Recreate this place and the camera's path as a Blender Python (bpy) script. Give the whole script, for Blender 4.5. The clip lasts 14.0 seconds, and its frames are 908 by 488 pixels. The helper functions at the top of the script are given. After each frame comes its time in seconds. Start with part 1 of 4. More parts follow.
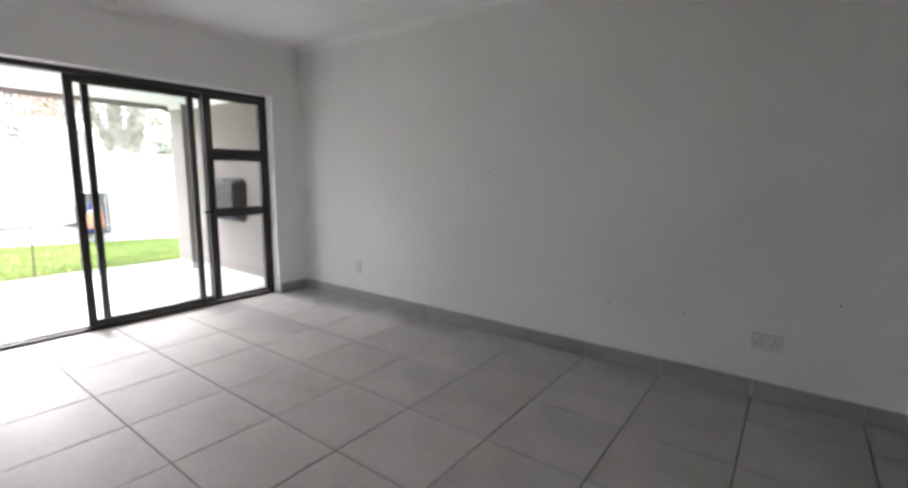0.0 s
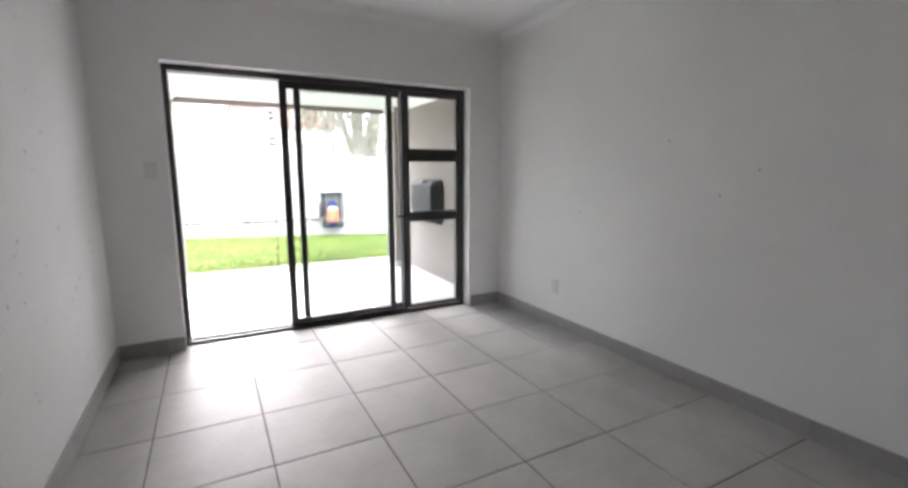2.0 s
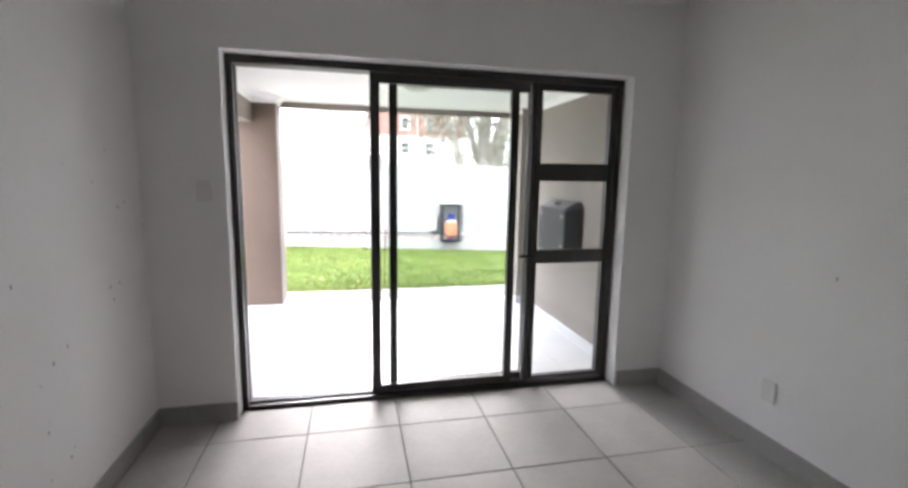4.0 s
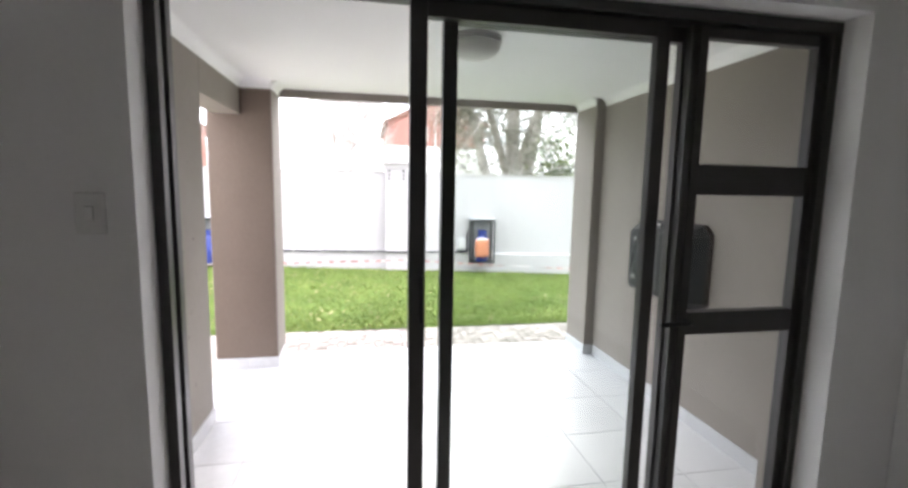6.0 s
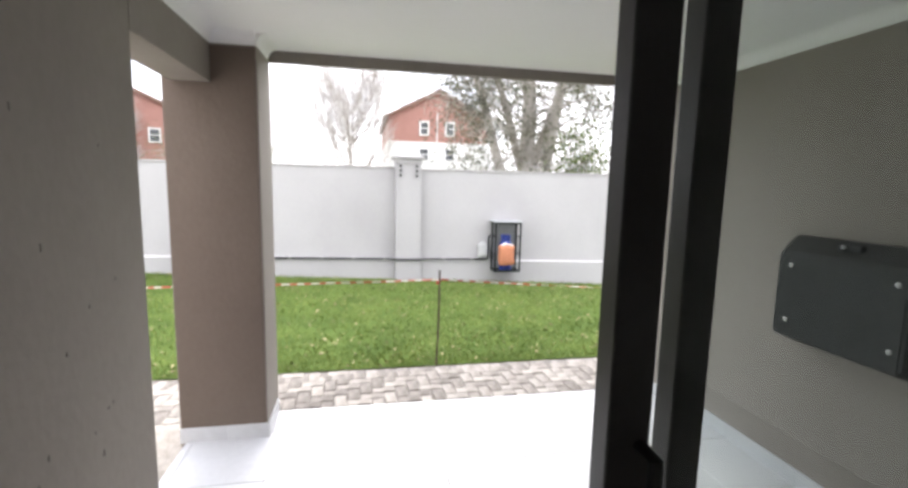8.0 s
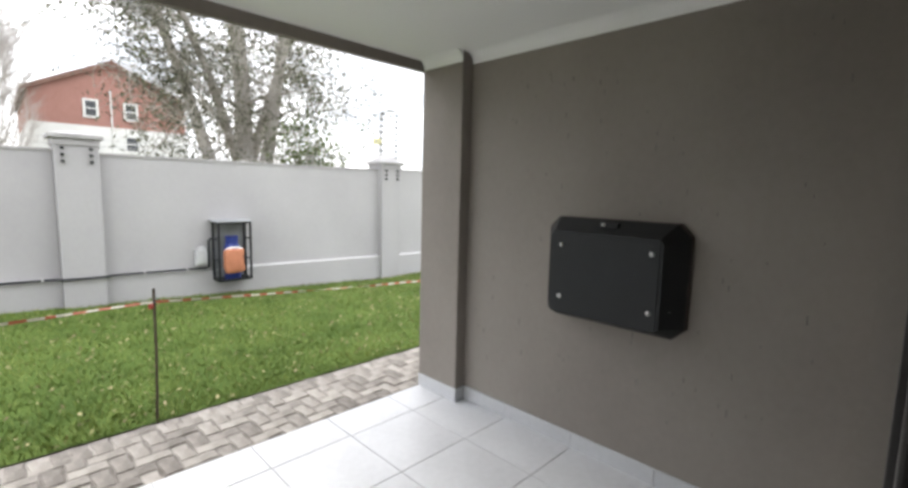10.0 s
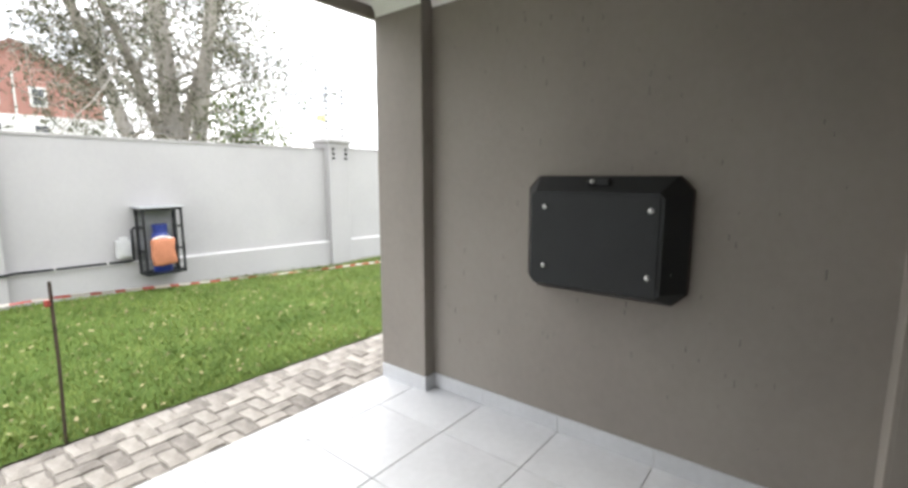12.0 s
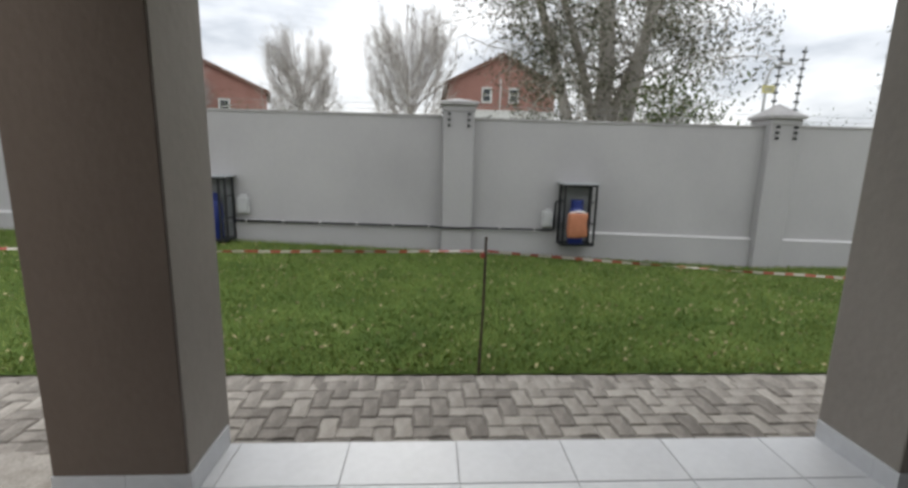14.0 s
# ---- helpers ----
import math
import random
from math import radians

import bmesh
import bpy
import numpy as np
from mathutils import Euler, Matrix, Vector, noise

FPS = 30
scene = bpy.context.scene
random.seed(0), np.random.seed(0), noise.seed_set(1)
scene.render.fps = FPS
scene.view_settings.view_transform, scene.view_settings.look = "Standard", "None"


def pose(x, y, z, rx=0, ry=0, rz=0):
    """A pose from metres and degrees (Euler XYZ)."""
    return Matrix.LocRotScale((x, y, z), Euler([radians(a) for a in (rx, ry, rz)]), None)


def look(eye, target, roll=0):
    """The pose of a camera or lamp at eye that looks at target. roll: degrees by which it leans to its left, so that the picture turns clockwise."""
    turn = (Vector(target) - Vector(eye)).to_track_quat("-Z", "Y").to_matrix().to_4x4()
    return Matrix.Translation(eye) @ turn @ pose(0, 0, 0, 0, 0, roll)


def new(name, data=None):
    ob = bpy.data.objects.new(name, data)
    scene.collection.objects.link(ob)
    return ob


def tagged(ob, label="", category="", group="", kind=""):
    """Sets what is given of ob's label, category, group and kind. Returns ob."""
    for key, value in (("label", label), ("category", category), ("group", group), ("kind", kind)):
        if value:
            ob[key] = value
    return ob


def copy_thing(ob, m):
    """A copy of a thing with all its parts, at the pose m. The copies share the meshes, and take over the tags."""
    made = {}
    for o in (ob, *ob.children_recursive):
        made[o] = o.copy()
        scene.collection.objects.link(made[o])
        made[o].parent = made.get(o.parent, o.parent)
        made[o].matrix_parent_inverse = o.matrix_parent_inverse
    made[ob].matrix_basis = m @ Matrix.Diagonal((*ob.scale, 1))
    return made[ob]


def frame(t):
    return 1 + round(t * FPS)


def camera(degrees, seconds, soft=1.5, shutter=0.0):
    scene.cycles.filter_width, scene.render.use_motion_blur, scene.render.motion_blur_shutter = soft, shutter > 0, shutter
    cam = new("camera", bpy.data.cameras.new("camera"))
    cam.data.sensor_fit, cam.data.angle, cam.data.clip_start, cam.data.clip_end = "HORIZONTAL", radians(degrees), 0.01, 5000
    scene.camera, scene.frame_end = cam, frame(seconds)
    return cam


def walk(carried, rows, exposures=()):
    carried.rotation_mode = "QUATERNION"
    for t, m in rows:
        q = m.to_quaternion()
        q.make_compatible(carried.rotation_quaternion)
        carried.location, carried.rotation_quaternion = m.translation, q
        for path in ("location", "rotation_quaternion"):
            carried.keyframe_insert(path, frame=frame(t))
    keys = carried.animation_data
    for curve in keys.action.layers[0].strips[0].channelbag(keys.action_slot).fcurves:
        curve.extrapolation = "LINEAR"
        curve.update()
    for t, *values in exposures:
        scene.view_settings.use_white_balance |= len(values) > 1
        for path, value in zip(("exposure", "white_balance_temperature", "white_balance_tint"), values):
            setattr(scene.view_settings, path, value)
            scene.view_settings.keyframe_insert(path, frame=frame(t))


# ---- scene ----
cam = camera(89.3, 14.0, 3.1)
PATH = [
    (0, (0.08, 0.565, 1.29), (-1.095, 2.156, 0.993), 0.6),
    (0.5, (-0.053, 0.693, 1.302), (-1.317, 2.214, 0.995), -0.0),
    (1, (-0.167, 0.832, 1.313), (-1.559, 2.232, 0.993), -1.1),
    (1.5, (-0.31, 1.006, 1.308), (-1.902, 2.177, 0.998), -1.3),
    (2, (-0.504, 1.167, 1.311), (-2.25, 2.092, 1.001), -0.1),
    (2.5, (-0.78, 1.294, 1.35), (-2.604, 2.06, 1.052), -0.5),
    (3, (-1.038, 1.433, 1.371), (-2.92, 2.049, 1.092), -0.1),
    (3.2, (-1.145, 1.492, 1.381), (-3.059, 2.008, 1.11), 0.3),
    (5.3, (-2.48, 1.635, 1.458), (-4.425, 2.013, 1.186), 1.1),
    (5.5, (-2.623, 1.622, 1.42), (-4.573, 1.991, 1.173), 1.1),
    (6, (-2.896, 1.571, 1.413), (-4.847, 1.938, 1.172), 1.1),
    (6.5, (-3.16, 1.528, 1.437), (-5.113, 1.882, 1.183), 1.3),
    (7, (-3.42, 1.482, 1.435), (-5.377, 1.803, 1.185), 1.5),
    (7.2, (-3.535, 1.444, 1.445), (-5.492, 1.748, 1.183), 1.6),
    (9.3, (-4.472, 1.394, 1.38), (-6.15, 2.46, 1.16), 0.7),
    (9.5, (-4.504, 1.366, 1.372), (-6.063, 2.6, 1.156), 0.9),
    (10, (-4.551, 1.39, 1.348), (-5.954, 2.796, 1.115), 1.4),
    (10.5, (-4.58, 1.449, 1.334), (-5.879, 2.949, 1.082), 1.2),
    (11, (-4.667, 1.55, 1.327), (-5.905, 3.096, 1.046), 0.9),
    (11.5, (-4.745, 1.567, 1.299), (-5.979, 3.115, 1.011), 0.3),
    (12, (-4.828, 1.558, 1.224), (-6.066, 3.101, 0.932), -0.1),
    (12.5, (-4.958, 1.521, 1.195), (-6.295, 2.975, 0.882), -1.0),
    (13, (-5.041, 1.578, 1.169), (-6.696, 2.624, 0.76), -2.3),
    (13.3, (-5.046, 1.606, 1.178), (-6.883, 2.278, 0.763), -0.5),
    (13.5, (-5.086, 1.577, 1.184), (-6.991, 2.019, 0.764), -0.8),
    (13.8, (-5.127, 1.638, 1.184), (-7.074, 1.824, 0.766), 0.9),
    (14, (-5.137, 1.687, 1.168), (-7.099, 1.802, 0.797), 1.4),
]
EXPOSURE = [(0, 4.35, 6300, 20), (3.2, 4.05, 6300, 20), (5.3, 3.4, 6400, 18), (7.2, 2.92, 6420, 17), (9.3, 1.98, 6500, 11), (10, 2.0, 6500, 11), (10.5, 2.27, 6500, 11), (11, 2.55, 6500, 11), (12, 2.4, 6550, 10), (12.7, 1.87, 6550, 10), (13.4, 1.38, 6500, 9), (14, 0.88, 6500, 9)]
walk(cam, [(t, look(eye, target, roll)) for t, eye, target, roll in PATH], EXPOSURE)

# ---- world and sun: an overcast day ----
world = bpy.data.worlds.new("overcast")
scene.world = world
world.use_nodes = True
wn, wl = world.node_tree.nodes, world.node_tree.links
wn.clear()
w_out = wn.new("ShaderNodeOutputWorld")
w_bg = wn.new("ShaderNodeBackground")
w_sky = wn.new("ShaderNodeTexSky")
w_sky.sky_type = "NISHITA"
w_sky.sun_disc = False
w_sky.sun_elevation = radians(31)
w_sky.sun_rotation = radians(-81)
w_gain = wn.new("ShaderNodeMix")
w_gain.data_type = "RGBA"
w_gain.blend_type = "MULTIPLY"
w_gain.inputs[0].default_value = 1.0
w_gain.inputs[7].default_value = (0.6, 0.6, 0.6, 1)
w_co = wn.new("ShaderNodeTexCoord")
w_map = wn.new("ShaderNodeMapping")
w_map.inputs["Scale"].default_value = (1.0, 1.0, 3.2)
w_noise = wn.new("ShaderNodeTexNoise")
w_noise.inputs["Scale"].default_value = 3.0
w_noise.inputs["Detail"].default_value = 6
w_ramp = wn.new("ShaderNodeValToRGB")
w_ramp.color_ramp.elements[0].position = 0.36
w_ramp.color_ramp.elements[0].color = (4.3, 4.6, 5.1, 1)
w_ramp.color_ramp.elements[1].position = 0.62
w_ramp.color_ramp.elements[1].color = (9.6, 9.7, 9.9, 1)
w_mix = wn.new("ShaderNodeMix")
w_mix.data_type = "RGBA"
w_mix.inputs[0].default_value = 0.92
wl.new(w_co.outputs["Generated"], w_map.inputs[0])
wl.new(w_map.outputs[0], w_noise.inputs["Vector"])
wl.new(w_noise.outputs[0], w_ramp.inputs[0])
wl.new(w_sky.outputs[0], w_gain.inputs[6])
wl.new(w_gain.outputs[2], w_mix.inputs[6])
wl.new(w_ramp.outputs[0], w_mix.inputs[7])
# an overcast sky is brighter overhead than at the horizon
w_sep, w_range = wn.new("ShaderNodeSeparateXYZ"), wn.new("ShaderNodeMapRange")
w_range.inputs["To Min"].default_value, w_range.inputs["To Max"].default_value = 0.7, 1.5
w_lift = wn.new("ShaderNodeMix")
w_lift.data_type = "RGBA"
w_lift.blend_type = "MULTIPLY"
w_lift.inputs[0].default_value = 1.0
wl.new(w_co.outputs["Generated"], w_sep.inputs[0])
wl.new(w_sep.outputs["Z"], w_range.inputs["Value"])
wl.new(w_mix.outputs[2], w_lift.inputs[6])
wl.new(w_range.outputs[0], w_lift.inputs[7])
wl.new(w_lift.outputs[2], w_bg.inputs["Color"])
w_bg.inputs["Strength"].default_value = 0.098
wl.new(w_bg.outputs[0], w_out.inputs[0])

sun = new("sun", bpy.data.lights.new("sun", "SUN"))
sun.data.energy = 1.5
sun.data.angle = radians(40)
sun.data.color = (1.0, 0.97, 0.92)
sun.matrix_world = look((-20, 3, 12), (0, 0, 0))


# ---- materials ----
def mat(name, dark, light, rough=0.6, scale=6.0, fine=80.0, bump=0.2, metal=0.0, random_tone=0.0, stretch=(1, 1, 1), fine_mix=0.35, spec=0.5, depth=0.004):
    """Two-scale mottled surface: broad tone and fine grain with relief."""
    m = bpy.data.materials.new(name)
    m.use_nodes = True
    n, l = m.node_tree.nodes, m.node_tree.links
    bsdf = n["Principled BSDF"]
    co = n.new("ShaderNodeTexCoord")
    mp = n.new("ShaderNodeMapping")
    mp.inputs["Scale"].default_value = stretch
    l.new(co.outputs["Object"], mp.inputs[0])
    big, small = n.new("ShaderNodeTexNoise"), n.new("ShaderNodeTexNoise")
    big.inputs["Scale"].default_value, small.inputs["Scale"].default_value = scale, fine
    big.inputs["Detail"].default_value, small.inputs["Detail"].default_value = 5, 4
    l.new(mp.outputs[0], big.inputs["Vector"])
    l.new(mp.outputs[0], small.inputs["Vector"])
    blend = n.new("ShaderNodeMix")
    blend.inputs[0].default_value = fine_mix
    l.new(big.outputs[0], blend.inputs[2])
    l.new(small.outputs[0], blend.inputs[3])
    ramp = n.new("ShaderNodeValToRGB")
    ramp.color_ramp.elements[0].position, ramp.color_ramp.elements[1].position = 0.32, 0.68
    ramp.color_ramp.elements[0].color, ramp.color_ramp.elements[1].color = (*dark, 1), (*light, 1)
    fac = blend.outputs[0]
    if random_tone:
        info = n.new("ShaderNodeObjectInfo")
        isl = n.new("ShaderNodeNewGeometry")
        both = n.new("ShaderNodeMath")
        both.operation = "ADD"
        l.new(info.outputs["Random"], both.inputs[0])
        l.new(isl.outputs["Random Per Island"], both.inputs[1])
        frac = n.new("ShaderNodeMath")
        frac.operation = "FRACT"
        l.new(both.outputs[0], frac.inputs[0])
        tone = n.new("ShaderNodeMath")
        tone.operation = "MULTIPLY_ADD"
        tone.inputs[1].default_value, tone.inputs[2].default_value = random_tone, -random_tone / 2
        l.new(frac.outputs[0], tone.inputs[0])
        add = n.new("ShaderNodeMath")
        l.new(blend.outputs[0], add.inputs[0])
        l.new(tone.outputs[0], add.inputs[1])
        fac = add.outputs[0]
    l.new(fac, ramp.inputs[0])
    l.new(ramp.outputs[0], bsdf.inputs["Base Color"])
    bsdf.inputs["Roughness"].default_value = rough
    bsdf.inputs["Metallic"].default_value = metal
    bsdf.inputs["Specular IOR Level"].default_value = spec
    vary = n.new("ShaderNodeMath")
    vary.operation = "MULTIPLY_ADD"
    vary.inputs[1].default_value, vary.inputs[2].default_value = 0.16, rough - 0.08
    l.new(big.outputs[0], vary.inputs[0])
    l.new(vary.outputs[0], bsdf.inputs["Roughness"])
    if bump:
        b = n.new("ShaderNodeBump")
        b.inputs["Strength"].default_value, b.inputs["Distance"].default_value = bump, depth
        l.new(small.outputs[0], b.inputs["Height"])
        l.new(b.outputs[0], bsdf.inputs["Normal"])
    return m


def glass_mat(name, tint):
    m = bpy.data.materials.new(name)
    m.use_nodes = True
    n, l = m.node_tree.nodes, m.node_tree.links
    n.clear()
    out, mix, tr, gl, fr = (n.new("ShaderNode" + k) for k in ("OutputMaterial", "MixShader", "BsdfTransparent", "BsdfGlossy", "LayerWeight"))
    power, gain = n.new("ShaderNodeMath"), n.new("ShaderNodeMath")
    power.operation, gain.operation = "POWER", "MULTIPLY_ADD"
    power.inputs[1].default_value, gain.inputs[1].default_value, gain.inputs[2].default_value = 4.0, 0.5, 0.025
    tr.inputs[0].default_value = (*tint, 1)
    gl.inputs["Roughness"].default_value = 0.02
    fr.inputs[0].default_value = 0.5
    l.new(fr.outputs["Facing"], power.inputs[0])
    l.new(power.outputs[0], gain.inputs[0])
    l.new(gain.outputs[0], mix.inputs[0])
    l.new(tr.outputs[0], mix.inputs[1])
    l.new(gl.outputs[0], mix.inputs[2])
    l.new(mix.outputs[0], out.inputs[0])
    return m


def striped_mat(name, a, b, scale):
    """Barrier tape: slanting stripes of two colours."""
    m = bpy.data.materials.new(name)
    m.use_nodes = True
    n, l = m.node_tree.nodes, m.node_tree.links
    co, wv, rp = n.new("ShaderNodeTexCoord"), n.new("ShaderNodeTexWave"), n.new("ShaderNodeValToRGB")
    wv.bands_direction = "Y"
    wv.inputs["Scale"].default_value = scale
    wv.inputs["Distortion"].default_value = 6.0
    rp.color_ramp.interpolation = "CONSTANT"
    rp.color_ramp.elements[0].color, rp.color_ramp.elements[1].color = (*a, 1), (*b, 1)
    rp.color_ramp.elements[1].position = 0.42
    l.new(co.outputs["Object"], wv.inputs["Vector"])
    l.new(wv.outputs[0], rp.inputs[0])
    l.new(rp.outputs[0], n["Principled BSDF"].inputs["Base Color"])
    n["Principled BSDF"].inputs["Roughness"].default_value = 0.45
    return m


M_PAINT = mat("white_wall_paint", (0.835, 0.83, 0.82), (0.88, 0.875, 0.865), 0.6, 1.5, 45, 0.25, fine_mix=0.2)
M_CEIL = mat("white_ceiling_paint", (0.83, 0.83, 0.825), (0.875, 0.875, 0.865), 0.75, 1.2, 60, 0.1)
M_TAUPE = mat("taupe_plaster", (0.215, 0.19, 0.168), (0.27, 0.242, 0.215), 0.8, 1.3, 34, 0.34, stretch=(1, 1, 0.75), fine_mix=0.2, spec=0.3, depth=0.006)
# taupe plaster darkened to brown, carrying the shade of the pillar's inner side
M_BROWN_SHADE = mat("brown_shaded_plaster", (0.115, 0.088, 0.072), (0.155, 0.122, 0.1), 0.85, 1.3, 42, 0.32, stretch=(1, 1, 0.7), fine_mix=0.18, spec=0.25, depth=0.006)
M_PITS = mat("plaster_pit", (0.12, 0.106, 0.094), (0.185, 0.167, 0.15), 0.9, 30, 90, 0.3)
M_CHIP = mat("chipped_paint", (0.36, 0.35, 0.33), (0.5, 0.49, 0.47), 0.9, 30, 90, 0.3)
M_GARDEN = mat("grey_wall_paint", (0.345, 0.335, 0.335), (0.42, 0.41, 0.408), 0.8, 0.8, 26, 0.22, stretch=(1, 1, 0.75), fine_mix=0.15, spec=0.3, depth=0.006)
M_CAP = mat("pier_cap_cement", (0.26, 0.25, 0.245), (0.4, 0.39, 0.38), 0.85, 5, 40, 0.5)
M_LEDGE = mat("pale_ledge_paint", (0.43, 0.42, 0.41), (0.52, 0.51, 0.5), 0.75, 2, 30, 0.3)
M_TILE = mat("grey_floor_tile", (0.38, 0.368, 0.345), (0.47, 0.458, 0.435), 0.5, 3.2, 30, 0.04, random_tone=0.14, fine_mix=0.3, spec=0.13)
M_SKIRT = mat("grey_skirting_tile", (0.31, 0.302, 0.288), (0.4, 0.392, 0.376), 0.4, 3.0, 30, 0.05, random_tone=0.2)
M_GROUT = mat("dark_grout", (0.07, 0.062, 0.055), (0.13, 0.12, 0.105), 0.9, 6, 60, 0.4)
M_PTILE = mat("pale_patio_tile", (0.46, 0.464, 0.474), (0.555, 0.56, 0.57), 0.38, 2.4, 26, 0.03, random_tone=0.1)
M_PGROUT = mat("grey_patio_grout", (0.27, 0.262, 0.255), (0.37, 0.36, 0.35), 0.9, 6, 60, 0.3)
M_ALU = mat("charcoal_aluminium", (0.026, 0.024, 0.024), (0.042, 0.039, 0.039), 0.4, 8, 200, 0.03, spec=0.5)
M_BLACK = mat("black_powder_coated_steel", (0.01, 0.011, 0.012), (0.019, 0.021, 0.023), 0.52, 5, 160, 0.12, spec=0.35)
M_RUST = mat("rust_specked_black_edge", (0.016, 0.014, 0.013), (0.06, 0.035, 0.025), 0.7, 14, 120, 0.3)
M_BOLT = mat("zinc_bolt", (0.5, 0.5, 0.5), (0.66, 0.66, 0.65), 0.3, 20, 100, 0.05, metal=0.9)
M_PLASTIC = mat("white_plastic", (0.72, 0.72, 0.7), (0.78, 0.78, 0.76), 0.35, 8, 100, 0.02)
M_GREYPLASTIC = mat("weathered_grey_plastic", (0.42, 0.42, 0.42), (0.52, 0.52, 0.515), 0.5, 10, 90, 0.05)
M_DARK = mat("dark_hole", (0.01, 0.01, 0.01), (0.02, 0.02, 0.02), 0.7, 10, 80, 0)
M_LAMPGLASS = mat("frosted_lamp_glass", (0.5, 0.49, 0.46), (0.6, 0.585, 0.55), 0.3, 6, 60, 0.03)
M_LAMPBASE = mat("grey_lamp_base", (0.3, 0.29, 0.28), (0.38, 0.37, 0.36), 0.5, 6, 60, 0.05)
M_PAVER = mat("concrete_paver", (0.14, 0.122, 0.105), (0.36, 0.328, 0.288), 0.9, 9, 90, 0.6, random_tone=0.26, fine_mix=0.4, depth=0.003)
M_SAND = mat("joint_sand", (0.11, 0.095, 0.08), (0.18, 0.16, 0.14), 0.95, 12, 90, 0.6)
M_LAWN = mat("lawn_soil_and_grass", (0.05, 0.085, 0.018), (0.11, 0.16, 0.038), 0.95, 2.2, 60, 0.9, spec=0.1, depth=0.02)
M_BLADE = mat("grass_blade", (0.088, 0.138, 0.026), (0.215, 0.265, 0.07), 0.6, 1.1, 9, 0, random_tone=0.4, spec=0.2)
M_DRYLEAF = mat("dry_leaf", (0.13, 0.09, 0.04), (0.43, 0.36, 0.19), 0.8, 5, 60, 0.1, random_tone=0.6)
M_GROUND = mat("far_veld", (0.1, 0.1, 0.05), (0.17, 0.16, 0.09), 0.95, 0.2, 3, 0.4)
M_BARK = mat("pale_gum_bark", (0.25, 0.23, 0.2), (0.52, 0.49, 0.45), 0.9, 1.6, 14, 0.8, stretch=(1, 1, 0.3), depth=0.02)
M_LEAF = mat("gum_leaf", (0.058, 0.064, 0.04), (0.16, 0.162, 0.108), 0.6, 0.7, 7, 0, random_tone=0.5, spec=0.3)
M_BUSH = mat("bush_leaf", (0.05, 0.075, 0.02), (0.12, 0.15, 0.045), 0.7, 1.5, 8, 0, random_tone=0.4)
M_TWIG = mat("bare_grey_twig", (0.36, 0.335, 0.315), (0.5, 0.475, 0.45), 0.9, 1, 8, 0)
M_BRICK = mat("red_face_brick", (0.29, 0.145, 0.12), (0.4, 0.215, 0.18), 0.9, 1.2, 12, 0.4, fine_mix=0.5)
M_WHITE = mat("white_render", (0.62, 0.62, 0.61), (0.72, 0.72, 0.7), 0.8, 0.7, 10, 0.2)
M_ROOF = mat("brown_roof_tile", (0.13, 0.07, 0.055), (0.22, 0.13, 0.1), 0.85, 1.5, 16, 0.4)
M_PANE = mat("dark_window_pane", (0.03, 0.035, 0.04), (0.06, 0.065, 0.07), 0.12, 1, 8, 0)
M_BLUE = mat("blue_painted_steel", (0.015, 0.03, 0.16), (0.03, 0.05, 0.26), 0.4, 8, 80, 0.05)
M_ORANGE = mat("orange_woven_bag", (0.36, 0.135, 0.07), (0.5, 0.2, 0.11), 0.85, 12, 70, 0.6)
M_SHEET = mat("galvanised_sheet", (0.3, 0.31, 0.32), (0.42, 0.43, 0.44), 0.5, 6, 80, 0.1, metal=0.4)
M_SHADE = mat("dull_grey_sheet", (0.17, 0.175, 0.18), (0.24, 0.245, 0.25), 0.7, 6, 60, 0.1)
M_STAKE = mat("rusty_steel_rod", (0.04, 0.028, 0.02), (0.1, 0.065, 0.045), 0.8, 20, 120, 0.4)
M_TAPE = striped_mat("red_and_white_tape", (0.42, 0.07, 0.05), (0.55, 0.5, 0.43), 2.6)
M_SIGN = mat("faded_yellow_sign", (0.5, 0.46, 0.16), (0.62, 0.57, 0.24), 0.6, 10, 60, 0)
M_POLE = mat("galvanised_pole", (0.3, 0.3, 0.3), (0.42, 0.42, 0.42), 0.5, 8, 60, 0.1, metal=0.3)
M_GLASS = glass_mat("clear_door_glass", (0.94, 0.96, 0.95))


# ---- mesh helpers ----
def link(name, bm, material, parent=None, label="", smooth=False):
    me = bpy.data.meshes.new(name)
    bmesh.ops.recalc_face_normals(bm, faces=bm.faces[:])
    for f in bm.faces:
        f.smooth = smooth
    bm.to_mesh(me)
    bm.free()
    me.materials.append(material)
    ob = new(name, me)
    if parent:
        ob.parent = parent
    if label:
        ob["label"] = label
    return ob


def part(name, bm, material, parent, label="", smooth=False):
    return link(name, bm, material, parent, label, smooth)


def thing(name, at, label, category, group=""):
    ob = new(name)
    ob.location = at
    bpy.context.view_layer.update()
    return tagged(ob, label, category, group)


def structure(name, bm, material, label, category, smooth=False):
    return tagged(link(name, bm, material, None, "", smooth), label, category, "", "structure")


